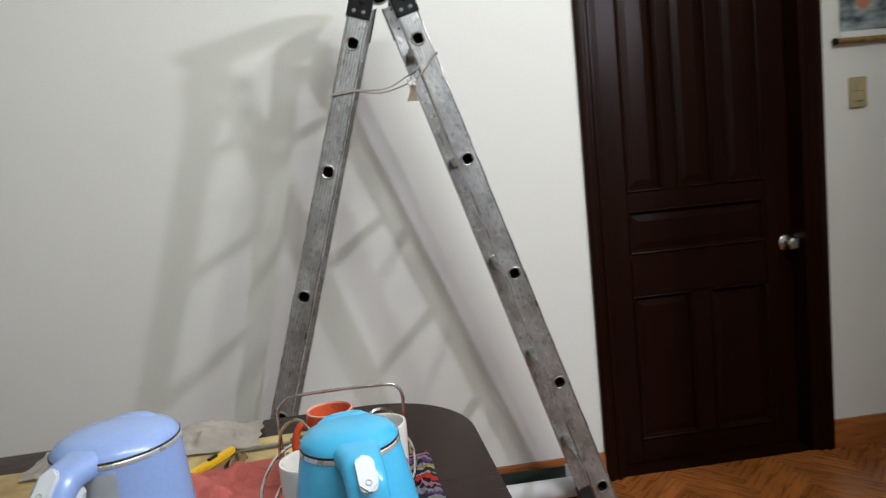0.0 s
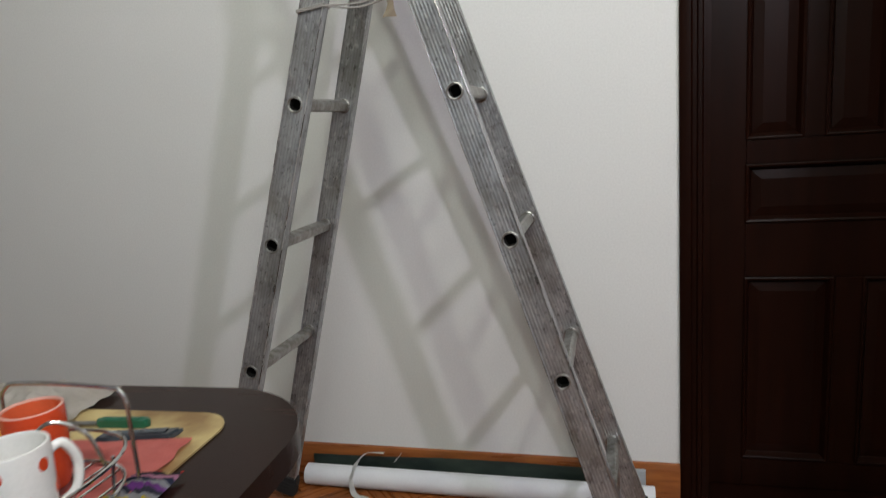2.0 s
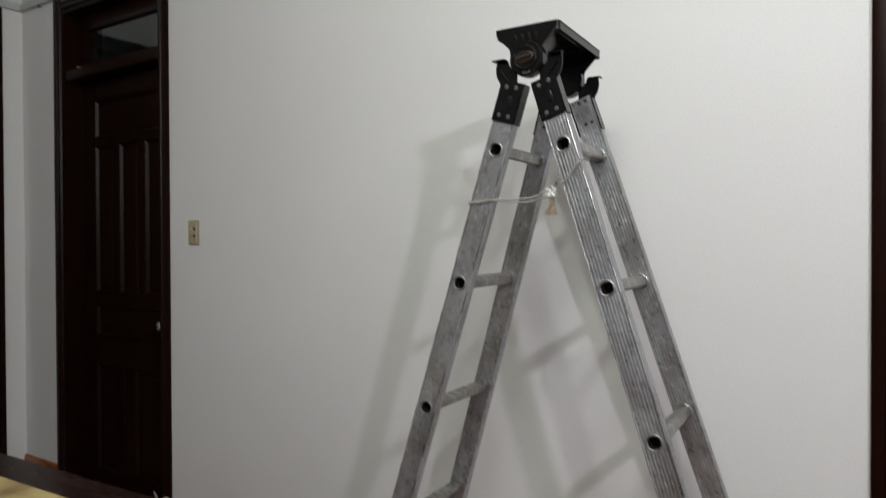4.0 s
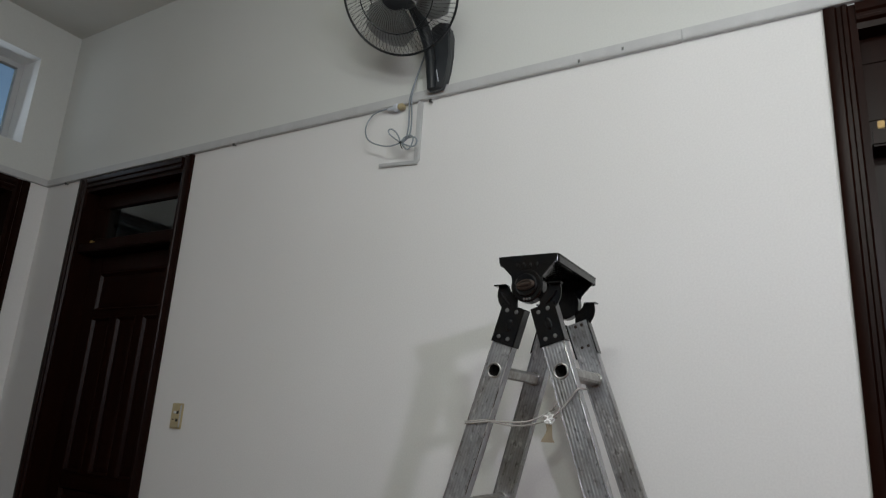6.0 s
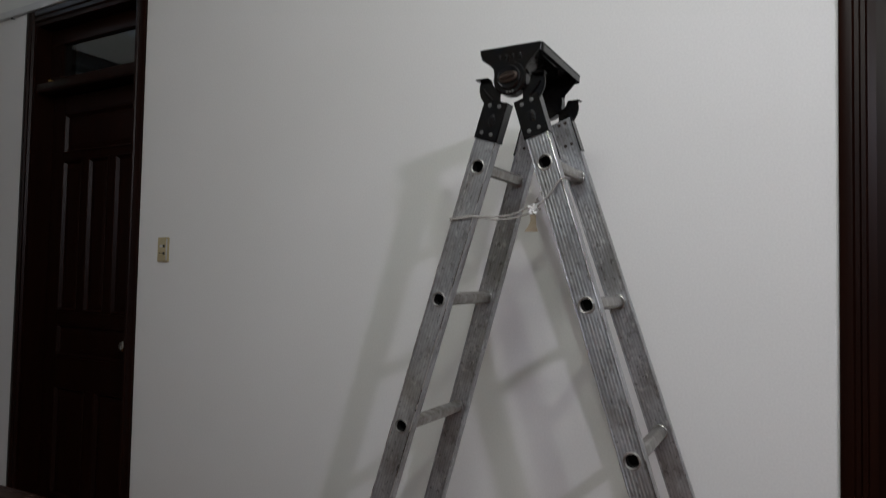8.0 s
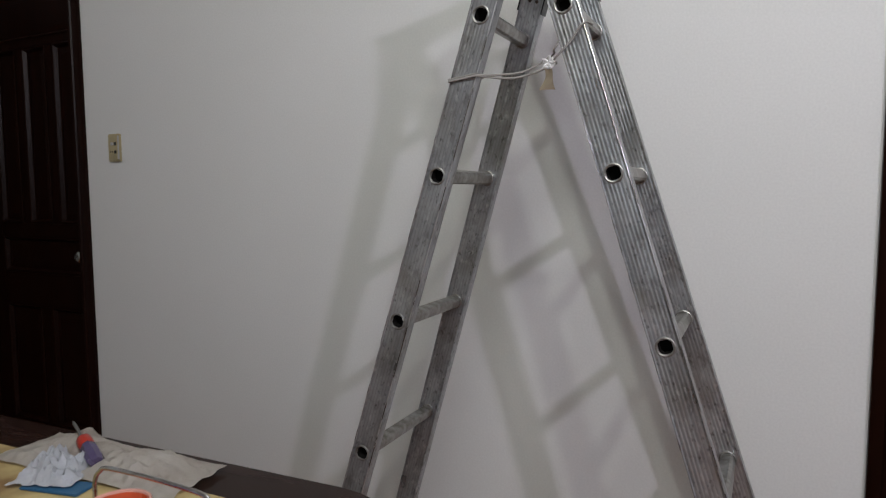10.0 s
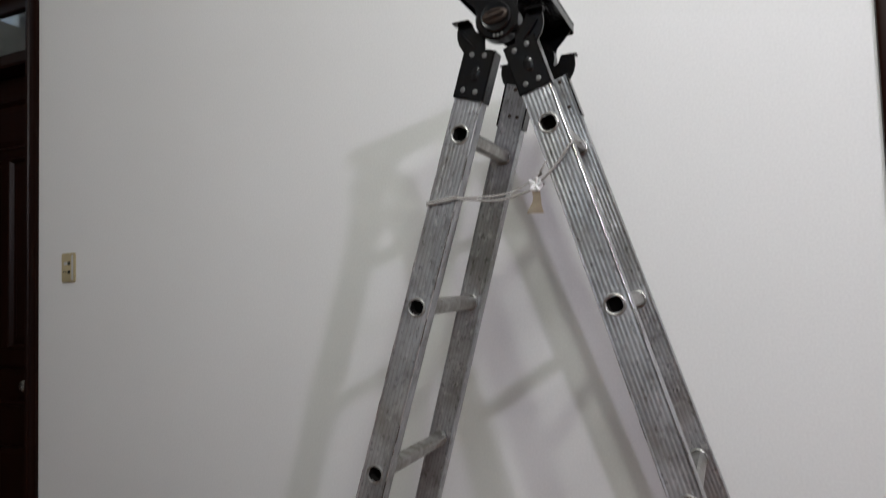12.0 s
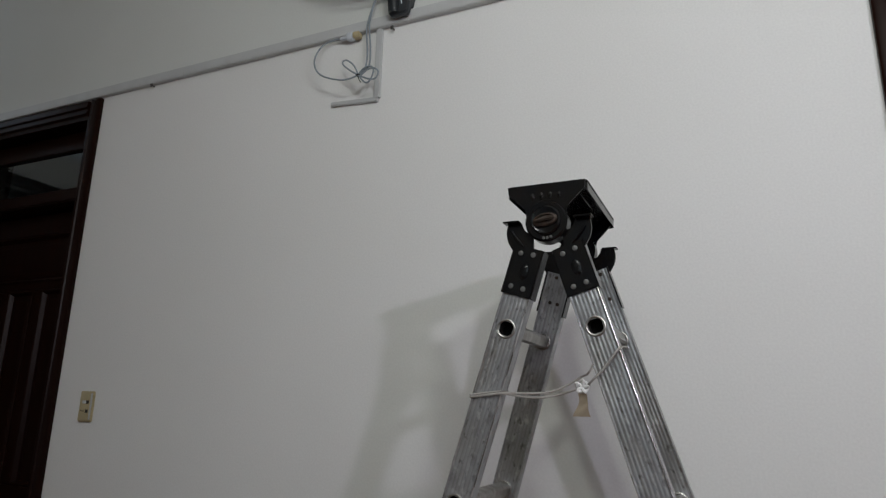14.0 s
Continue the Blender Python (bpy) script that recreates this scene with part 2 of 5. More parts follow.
M["knit"] = striped_cloth()


# ---- mesh helpers ----
def finish(bm, name, material, smooth=True):
    me = bpy.data.meshes.new(name)
    bmesh.ops.recalc_face_normals(bm, faces=bm.faces)
    bm.to_mesh(me)
    bm.free()
    for m in material if isinstance(material, (list, tuple)) else (material,):
        me.materials.append(m)
    if smooth:
        me.shade_smooth()
        me.set_sharp_from_angle(angle=radians(38))
    return me


def part(name, bm, material, parent, label="", m=None, smooth=True):
    ob = new(name, finish(bm, name, material, smooth))
    ob.parent = parent
    if m is not None:
        ob.matrix_basis = m
    return tagged(ob, label) if label else ob


def thing(name, label, category, m=None, group=""):
    ob = new(name)
    ob.empty_display_size = 0.05
    if m is not None:
        ob.matrix_basis = m
    return tagged(ob, label, category, group)


def structure(name, bm, material, label="", smooth=False):
    ob = new(name, finish(bm, name, material, smooth))
    return tagged(ob, label, "", "", "structure")


def add_box(bm, lo, hi, bevel=0.0, m=None, seg=2):
    mid, size = (Vector(lo) + Vector(hi)) / 2, Vector(hi) - Vector(lo)
    made = bmesh.ops.create_cube(bm, size=1, matrix=Matrix.Translation(mid) @ Matrix.Diagonal((*size, 1)))
    verts = made["verts"]
    if bevel:
        edges = list({e for v in verts for e in v.link_edges})
        out = bmesh.ops.bevel(bm, geom=edges, offset=bevel, segments=seg, affect="EDGES", clamp_overlap=True)
        verts = list({v for f in out["faces"] for v in f.verts} | {v for v in verts if v.is_valid})
    if m is not None:
        bmesh.ops.transform(bm, matrix=m, verts=verts)
    return verts


def box(lo, hi, bevel=0.0, m=None, seg=2):
    bm = bmesh.new()
    add_box(bm, lo, hi, bevel, m, seg)
    return bm


def add_cyl(bm, a, b, r0, r1=None, seg=20, bevel=0.0):
    a, b = Vector(a), Vector(b)
    turn = (b - a).to_track_quat("Z", "Y").to_matrix().to_4x4()
    made = bmesh.ops.create_cone(bm, cap_ends=True, segments=seg, radius1=r0, radius2=r0 if r1 is None else r1, depth=(b - a).length, matrix=Matrix.Translation((a + b) / 2) @ turn)
    if bevel:
        caps = [e for e in {e for v in made["verts"] for e in v.link_edges} if any(len(f.verts) > 4 for f in e.link_faces)]
        bmesh.ops.bevel(bm, geom=caps, offset=bevel, segments=2, affect="EDGES")


def add_tube(bm, pts, r, seg=8, closed=False):
    pts = [Vector(p) for p in pts]
    n = len(pts)
    ways = [((pts[(i + 1) % n] if closed or i < n - 1 else pts[i]) - (pts[i - 1] if closed or i else pts[i])).normalized() for i in range(n)]
    up = ways[0].orthogonal().normalized()
    rings = []
    for i, p in enumerate(pts):
        up = (up - up.dot(ways[i]) * ways[i]).normalized()
        side = ways[i].cross(up)
        rr = r[i] if isinstance(r, (list, tuple)) else r
        rings.append([bm.verts.new(p + rr * (math.cos(k * math.tau / seg) * up + math.sin(k * math.tau / seg) * side)) for k in range(seg)])
    for i in range(n if closed else n - 1):
        a, b = rings[i], rings[(i + 1) % n]
        for k in range(seg):
            bm.faces.new((a[k], a[(k + 1) % seg], b[(k + 1) % seg], b[k]))
    if not closed:
        bm.faces.new(rings[0][::-1])
        bm.faces.new(rings[-1])


def spline(pts, steps=8, closed=False):
    """Points along a smooth curve through the given ones."""
    pts = [Vector(p) for p in pts]
    n, out = len(pts), []
    for i in range(n if closed else n - 1):
        p0, p1, p2, p3 = (pts[j % n] if closed else pts[min(max(j, 0), n - 1)] for j in (i - 1, i, i + 1, i + 2))
        for s in range(steps):
            t = s / steps
            out.append(0.5 * (2 * p1 + (p2 - p0) * t + (2 * p0 - 5 * p1 + 4 * p2 - p3) * t * t + (3 * p1 - p0 - 3 * p2 + p3) * t ** 3))
    return out if closed else out + [pts[-1]]


def add_lathe(bm, profile, seg=32, centre=(0, 0, 0), squash=(1, 1), m=None):
    """Turns (radius, height) rows round z; radius 0 closes an end."""
    rings, c = [], Vector(centre)
    mm = m or Matrix.Identity(4)
    for r, z in profile:
        if r < 1e-6:
            rings.append([bm.verts.new(mm @ (c + Vector((0, 0, z))))])
        else:
            rings.append([bm.verts.new(mm @ (c + Vector((r * squash[0] * math.cos(k * math.tau / seg), r * squash[1] * math.sin(k * math.tau / seg), z)))) for k in range(seg)])
    for a, b in zip(rings, rings[1:]):
        for k in range(seg):
            q = [a[k % len(a)], a[(k + 1) % len(a)], b[(k + 1) % len(b)], b[k % len(b)]]
            q = list(dict.fromkeys(q))
            if len(q) > 2:
                bm.faces.new(q)


def add_prism(bm, outline, z0, z1, bevel=0.0, m=None, seg=3):
    """An outline in x, y raised from z0 to z1, with its rims rounded."""
    low = [bm.verts.new((x, y, z0)) for x, y in outline]
    top = [bm.verts.new((x, y, z1)) for x, y in outline]
    n = len(outline)
    fs = [bm.faces.new(low[::-1]), bm.faces.new(top)]
    for i in range(n):
        fs.append(bm.faces.new((low[i], low[(i + 1) % n], top[(i + 1) % n], top[i])))
    verts = low + top
    if bevel:
        rim = [e for f in fs[:2] for e in f.edges]
        out = bmesh.ops.bevel(bm, geom=rim, offset=bevel, segments=seg, affect="EDGES", clamp_overlap=True)
        verts = list({v for f in out["faces"] for v in f.verts} | {v for v in verts if v.is_valid})
    if m is not None:
        bmesh.ops.transform(bm, matrix=m, verts=verts)


def rounded(w, d, r, steps=8):
    """A rectangle's outline with round corners, about the origin."""
    out = []
    for cx, cy, a0 in ((w / 2 - r, d / 2 - r, 0), (-w / 2 + r, d / 2 - r, 90), (-w / 2 + r, -d / 2 + r, 180), (w / 2 - r, -d / 2 + r, 270)):
        for k in range(steps + 1):
            a = radians(a0 + 90 * k / steps)
            out.append((cx + r * math.cos(a), cy + r * math.sin(a)))
    return out


def cloth(w, d, nx, ny, height, seed, edge=0.0, thick=0.002, lumps=()):
    """A creased sheet: a grid with folds and lumps (x, y, radius, height), its outline uneven, given a thickness."""
    bm = bmesh.new()
    rnd = random.Random(seed)
    sx, sy = rnd.uniform(0, 50), rnd.uniform(0, 50)
    grid = []
    for j in range(ny + 1):
        row = []
        for i in range(nx + 1):
            u, v = i / nx - 0.5, j / ny - 0.5
            wob = 1 + edge * noise.noise((u * 4 + sx, v * 4 + sy, 3.1))
            x, y = u * w * wob, v * d * (1 + edge * noise.noise((u * 4 + sy, v * 4 + sx, 7.7)))
            ridge = 1 - abs(noise.noise((x / (0.3 * w) + sx, y / (0.3 * w) + sy, 0.0))) * 2
            z = height * (0.55 * max(0, ridge) ** 2 + 0.45 * abs(noise.noise((x / (0.13 * w) + sy, y / (0.13 * w), 1.3))))
            z += 0.26 * height * (1 - abs(noise.noise((x / (0.06 * w) + sx, y / (0.05 * w), 5.3))) * 2.4)
            for lx, ly, lr, lh in lumps:
                z += lh * math.exp(-((x - lx) ** 2 + (y - ly) ** 2) / lr ** 2)
            z *= min(1, 4.5 * (0.5 - max(abs(u), abs(v))) + 0.12)
            row.append(bm.verts.new((x, y, z + thick + 0.001)))
        grid.append(row)
    for j in range(ny):
        for i in range(nx):
            bm.faces.new((grid[j][i], grid[j][i + 1], grid[j + 1][i + 1], grid[j + 1][i]))
    bmesh.ops.solidify(bm, geom=list(bm.faces), thickness=-thick)
    return bm


# ---- the room ----
X_LEFT, X_RIGHT, Y_BACK, Z_TOP, THICK = -3.01, 6.2, -5.6, 3.85, 0.24
DOORS = ((1.27, 2.225), (-2.635, -1.61))
DOOR_TOP = 2.772
RAIL_Z = 2.775


def pierced(xs, zs, holes, y0, y1, split=None):
    """A wall in x and z from y0 (seen) to y1 with openings (x0, x1, z0, z1) through it."""
    bm = bmesh.new()
    xs, zs = sorted(set(xs) | {h[0] for h in holes} | {h[1] for h in holes}), sorted(set(zs) | {h[2] for h in holes} | {h[3] for h in holes})

    def face(*c):
        return bm.faces.new([bm.verts.new(p) for p in c])

    for a, b in zip(xs, xs[1:]):
        for c, d in zip(zs, zs[1:]):
            if any(h[0] <= a and b <= h[1] and h[2] <= c and d <= h[3] for h in holes):
                continue
            for y in (y0, y1):
                f = face((a, y, c), (b, y, c), (b, y, d), (a, y, d))
                f.material_index = int(split is not None and c >= split - 1e-6)
    for a, b, c, d in holes:
        for q in (((a, c), (a, d)), ((b, c), (b, d)), ((a, d), (b, d)), ((a, c), (b, c))):
            (p, r), (s, t) = q
            face((p, y0, r), (s, y0, t), (s, y1, t), (p, y1, r))
    for (p, r), (s, t) in (((xs[0], zs[0]), (xs[0], zs[-1])), ((xs[-1], zs[0]), (xs[-1], zs[-1])), ((xs[0], zs[-1]), (xs[-1], zs[-1])), ((xs[0], zs[0]), (xs[-1], zs[0]))):
        face((p, y0, r), (s, y0, t), (s, y1, t), (p, y1, r))
    bmesh.ops.remove_doubles(bm, verts=bm.verts, dist=1e-5)
    return bm


bm = pierced((X_LEFT, X_RIGHT), (0, RAIL_Z + 0.012, Z_TOP), [(a, b, 0, DOOR_TOP) for a, b in DOORS], 0, THICK, RAIL_Z + 0.012)
structure("wall_north", bm, (M["wall"], M["wall_upper"]), "freshly painted white wall, older grey paint above the conduit")

# left wall: a door near the corner and a tall slot window above it
DOOR_3 = (-1.06, -0.115)
SLOT = (-0.78, -0.215, 3.0, 3.585)
bm = pierced((Y_BACK, 0), (0, RAIL_Z + 0.012, Z_TOP), [(DOOR_3[0], DOOR_3[1], 0, DOOR_TOP), SLOT], 0, THICK, RAIL_Z + 0.012)
bmesh.ops.transform(bm, matrix=Matrix(((0, -1, 0, X_LEFT), (1, 0, 0, 0), (0, 0, 1, 0), (0, 0, 0, 1))), verts=bm.verts)
structure("wall_west", bm, (M["wall"], M["wall_upper"]), "white painted side wall with a bright high window")
# unseen opening behind the camera, added to carry a soft fill
WIDE = (0.9, 3.7, 2.0, 3.5)
bm = pierced((X_LEFT, X_RIGHT), (0, Z_TOP), [WIDE], Y_BACK, Y_BACK - THICK)
structure("wall_south", bm, M["wall_upper"], "plain grey-white painted wall with a wide window added for fill light")
structure("wall_east", box((X_RIGHT, Y_BACK, 0), (X_RIGHT + THICK, 0, Z_TOP)), M["wall"], "plain white painted wall")
# out of view, added to block the lamps right of the first door
structure("wall_light_blocker", box((2.0, -1.22, 0), (3.5, -1.10, 3.3)), M["wall"], "unseen white partition added to shade the wall beside the door")
structure("ceiling", box((X_LEFT - THICK, Y_BACK - THICK, Z_TOP), (X_RIGHT + THICK, THICK, Z_TOP + 0.15)), M["ceiling"], "plain grey-white painted ceiling")
# the dark rooms behind the doors
structure("wall_behind", box((X_LEFT - THICK, 1.6, 0), (X_RIGHT, 1.7, Z_TOP)), M["wall_upper"])
structure("wall_behind", box((X_LEFT - THICK, THICK, Z_TOP - 0.4), (X_RIGHT, 1.6, Z_TOP - 0.3)), M["wall_upper"])
structure("wall_behind", box((X_RIGHT, THICK, 0), (X_RIGHT + 0.1, 1.7, Z_TOP)), M["wall_upper"])
structure("wall_behind", box((X_LEFT - THICK - 0.1, THICK, 0), (X_LEFT - THICK, 1.7, Z_TOP)), M["wall_upper"])
structure("wall_behind", box((X_LEFT - 1.0, DOOR_3[0] - 0.2, 0), (X_LEFT - 0.9, THICK, 2.9)), M["wall_upper"])
structure("ground", box((-60, -60, -0.30), (60, 60, -0.16)), M["subfloor"])
floor = structure("floor", box((X_LEFT - THICK, Y_BACK - THICK, -0.10), (X_RIGHT + THICK, 1.7, -0.010)), M["subfloor"], "reddish-brown varnished wood parquet floor")

# window frames and panes in the two high openings
def high_window(name, m, w, h):
    root = tagged(new(name), "high window with a pale frame and clear glass", "window", "", "structure")
    root.matrix_basis = m
    for lo, hi in (((0, 0, 0), (w, 0.05, 0.035)), ((0, 0, h - 0.035), (w, 0.05, h)), ((0, 0, 0.035), (0.035, 0.05, h - 0.035)), ((w - 0.035, 0, 0.035), (w, 0.05, h - 0.035))):
        part("window_frame", box(lo, hi, 0.003), M["plastic_white"], root)
    pane = part("pane", box((0.035, 0.02, 0.035), (w - 0.035, 0.026, h - 0.035)), M["glass"], root)
    pane.visible_shadow = False


high_window("window_1", Matrix.Translation((X_LEFT - 0.20, SLOT[0], SLOT[2])) @ pose(0, 0, 0, 0, 0, 90), SLOT[1] - SLOT[0], SLOT[3] - SLOT[2])
# frame and pane for the added opening, never in view
high_window("unseen_fill_window", Matrix.Translation((WIDE[1], Y_BACK - 0.16, WIDE[2])) @ pose(0, 0, 0, 0, 0, 180), WIDE[1] - WIDE[0], WIDE[3] - WIDE[2])
# broad fill in the added opening, softens the ladder's shadows
window_lamp("window_fill", look((2.3, Y_BACK - 0.08, 2.75), (1.0, 0, 1.6)), 2.7, 1.4, 9.0, (0.90, 0.96, 1.0))
window_lamp("window_fill", look((X_LEFT - 0.14, -0.5, 3.3), (0.0, -0.9, 3.0)), 0.5, 0.5, 0.8, (0.80, 0.90, 1.0))


# skirting boards, butted between the door casings
def skirting(x0, x1):
    bm = bmesh.new()
    prof = [(0, 0), (-0.014, 0), (-0.014, 0.092), (-0.010, 0.104), (-0.008, 0.112), (0, 0.115)]
    a = [bm.verts.new((x0, y, z)) for y, z in prof]
    b = [bm.verts.new((x1, y, z)) for y, z in prof]
    for i in range(len(prof)):
        j = (i + 1) % len(prof)
        bm.faces.new((a[i], a[j], b[j], b[i]))
    bm.faces.new(a)
    bm.faces.new(b[::-1])
    structure("baseboard", bm, M["skirting"], "orange-brown varnished wooden skirting board", True)


skirting(DOORS[1][1], DOORS[0][0])
skirting(DOORS[0][1], X_RIGHT)
skirting(X_LEFT, DOORS[1][0])


# ---- doors ----
def door(name, label, width, m, knob_at_right, knob_z, leaf_y=0.155, knob_in=0.032):
    """A dark panelled door with a transom light, built from x = 0 along its frame, its face at y = 0."""
    root = tagged(new(name), label, "door", "", "structure")
    root.matrix_basis = m
    w, jw, top = width, 0.085, DOOR_TOP

    def jamb(x0, x1, z0, z1, upright, flip):
        """A frame member with a stepped moulding."""
        bm = bmesh.new()
        prof = [(0, 0.235), (0, -0.014), (0.006, -0.018), (0.030, -0.018), (0.036, -0.010), (0.046, -0.010), (0.050, -0.016), (0.060, -0.016), (0.066, -0.004), (jw, -0.002), (jw, leaf_y + 0.0), (0.070, leaf_y + 0.004), (0.070, 0.235)]
        ends = []
        for s in (0, 1):
            ring = []
            for a, y in prof:
                if upright:
                    ring.append(bm.verts.new((x1 - a if flip else x0 + a, y, (z0, z1)[s])))
                else:
                    ring.append(bm.verts.new(((x0, x1)[s], y, z1 - a)))
            ends.append(ring)
        n = len(prof)
        for i in range(n):
            bm.faces.new((ends[0][i], ends[0][(i + 1) % n], ends[1][(i + 1) % n], ends[1][i]))
        bm.faces.new(ends[0])
        bm.faces.new(ends[1][::-1])
        return bm

    part("door_jamb", jamb(0, jw, 0, top, True, False), M["door"], root)
    part("door_jamb", jamb(w - jw, w, 0, top, True, True), M["door"], root)
    part("door_head", jamb(jw - 0.002, w - jw + 0.002, 2.69, top, False, False), M["door"], root)
    part("transom_rail", box((jw, 0.004, 2.312), (w - jw, 0.20, 2.365), 0.006), M["door"], root)
    part("door_sill", box((jw, 0.001, -0.008), (w - jw, 0.225, 0.0015), 0.001), M["door"], root)
    # transom sash with one pane
    a, b, c, d = jw, w - jw, 2.365, 2.687
    sy, sw = leaf_y - 0.03, 0.105
    sash = part("transom_sash", box((a, sy, d - 0.09), (b, sy + 0.04, d), 0.004), M["door"], root)
    part("sash_rail", box((a, sy, c), (b, sy + 0.04, c + 0.045), 0.004), M["door"], sash)
    part("sash_rail", box((a, sy, c + 0.045), (a + sw, sy + 0.04, d - 0.09), 0.004), M["door"], sash)
    part("sash_rail", box((b - sw, sy, c + 0.045), (b, sy + 0.04, d - 0.09), 0.004), M["door"], sash)
    part("pane", box((a + sw - 0.006, sy + 0.018, c + 0.04), (b - sw + 0.006, sy + 0.023, d - 0.085)), M["glass"], root, "dark reflecting glass pane")
    bm = bmesh.new()
    add_cyl(bm, (a + 0.03, sy, c + 0.03), (a + 0.03, sy - 0.02, c + 0.03), 0.007)
    add_box(bm, (a + 0.022, sy - 0.024, c + 0.012), (a + 0.040, sy - 0.018, c + 0.036), 0.002)
    part("latch", bm, M["gilt"], root, "small brass latch")
    # leaf
    x0, x1, y0 = jw, w - jw, leaf_y
    st = 0.108
    leaf = part("door_leaf", box((x0, y0, 0.003), (x0 + st, y0 + 0.04, 2.308), 0.003), M["door"], root)
    part("leaf_stile", box((x1 - st, y0, 0.003), (x1, y0 + 0.04, 2.308), 0.003), M["door"], leaf)
    rows = [0.10, 0.695, 0.862, 1.037, 1.108, 1.945, 1.985, 2.205]
    xs0, xs1 = x0 + st, x1 - st
    for lo, hi in ((0.003, rows[0]), (rows[1], rows[2]), (rows[3], rows[4]), (rows[5], rows[6]), (rows[7], 2.308)):
        part("leaf_rail", box((xs0, y0, lo), (xs1, y0 + 0.04, hi), 0.0035), M["door"], leaf)

    def panels(z0, z1, count, bar=0.055):
        wide = (xs1 - xs0 - bar * (count - 1)) / count
        for i in range(count):
            p0 = xs0 + i * (wide + bar)
            bm = bmesh.new()
            add_box(bm, (p0, y0 + 0.016, z0), (p0 + wide, y0 + 0.026, z1))
            # raised field with sloping borders
            q = [(0.019, 0.0155), (0.046, 0.0105)]
            outer = [bm.verts.new((x, y0 + q[0][1], z)) for x, z in ((p0 + q[0][0], z0 + q[0][0]), (p0 + wide - q[0][0], z0 + q[0][0]), (p0 + wide - q[0][0], z1 - q[0][0]), (p0 + q[0][0], z1 - q[0][0]))]
            inner = [bm.verts.new((x, y0 + q[1][1], z)) for x, z in ((p0 + q[1][0], z0 + q[1][0]), (p0 + wide - q[1][0], z0 + q[1][0]), (p0 + wide - q[1][0], z1 - q[1][0]), (p0 + q[1][0], z1 - q[1][0]))]
            for k in range(4):
                bm.faces.new((outer[k], outer[(k + 1) % 4], inner[(k + 1) % 4], inner[k]))
            bm.faces.new(inner)
            # moulding round the panel, falling from the face to the field
            def loop(inset, y):
                return [bm.verts.new((x, y, z)) for x, z in ((p0 + inset, z0 + inset), (p0 + wide - inset, z0 + inset), (p0 + wide - inset, z1 - inset), (p0 + inset, z1 - inset))]
            rings = [loop(0.0, y0 - 0.001), loop(0.004, y0 - 0.0035), loop(0.009, y0 - 0.001), loop(0.017, y0 + 0.0135), loop(0.019, y0 + 0.0158)]
            for u, v in zip(rings, rings[1:]):
                for k in range(4):
                    bm.faces.new((u[k], u[(k + 1) % 4], v[(k + 1) % 4], v[k]))
            part("door_panel", bm, M["door"], leaf, "", None, False)
            if i < count - 1:
                part("leaf_muntin", box((p0 + wide, y0, z0), (p0 + wide + bar, y0 + 0.04, z1), 0.0035), M["door"], leaf)

    panels(rows[0], rows[1], 2, 0.075)
    panels(rows[2], rows[3], 1)
    panels(rows[4], rows[5], 3)
    panels(rows[6], rows[7], 1)
    kx = x1 - knob_in if knob_at_right else x0 + knob_in
    bm = bmesh.new()
    add_lathe(bm, [(0, 0), (0.032, 0), (0.032, 0.006), (0.026, 0.010), (0.012, 0.014), (0.011, 0.034), (0.020, 0.038), (0.026, 0.048), (0.026, 0.060), (0.019, 0.068), (0, 0.070)], 24, m=pose(kx, y0, knob_z, 90, 0, 0))
    part("door_knob", bm, M["knob"], root, "round brushed metal knob")
    return root


DARK_DOOR = "closed dark reddish-brown panelled wooden door with a glass transom"
door("door_1", DARK_DOOR, DOORS[0][1] - DOORS[0][0], pose(DOORS[0][0], 0, 0), True, 0.846, 0.090, 0.026)
door("door_2", DARK_DOOR + ", beside a wall socket", DOORS[1][1] - DOORS[1][0], pose(DOORS[1][0], 0, 0), True, 0.96, 0.110, 0.085)
door("door_3", "closed dark wooden door in the side wall by the corner", DOOR_3[1] - DOOR_3[0], pose(X_LEFT, DOOR_3[0], 0, 0, 0, 90), False, 0.96, 0.155, 0.055)


# ---- conduit, sockets, switch ----
def trunking(name, a, b, label, w=0.024, d=0.014, axis="x"):
    """A box-section cable cover along the wall, with its lid line."""
    root = thing(name, label, "conduit")
    if axis == "x":
        body = box((a[0], -d, a[2] - w / 2), (b[0], -0.0005, a[2] + w / 2), 0.002)
        lid = box((a[0], -d - 0.0015, a[2] - w / 2 + 0.004), (b[0], -d, a[2] + w / 2 - 0.004), 0.0006)
    else:
        body = box((a[0] - w / 2, -d, a[2]), (a[0] + w / 2, -0.0005, b[2]), 0.002)
        lid = box((a[0] - w / 2 + 0.004, -d - 0.0015, a[2]), (a[0] + w / 2 - 0.004, -d, b[2]), 0.0006)
    part("channel", body, M["plastic_white"], root)
    part("lid", lid, M["plastic_white"], root)
    return root


WHITE_DUCT = "long white plastic cable duct running along the wall above the doors"
Z_DUCT = RAIL_Z + 0.0235
xs = [X_LEFT, -1.12, 0.86, 2.9, X_RIGHT]
for a, b in zip(xs, xs[1:]):
    trunking("cable_duct", (a + 0.001, 0, Z_DUCT), (b - 0.001, 0, Z_DUCT), WHITE_DUCT, 0.043, 0.020)
side_duct = trunking("cable_duct", (0, 0, Z_DUCT), (3.45, 0, Z_DUCT), "white plastic cable duct running along the side wall", 0.043, 0.020)
side_duct.matrix_basis = pose(X_LEFT, -3.47, 0, 0, 0, 90)
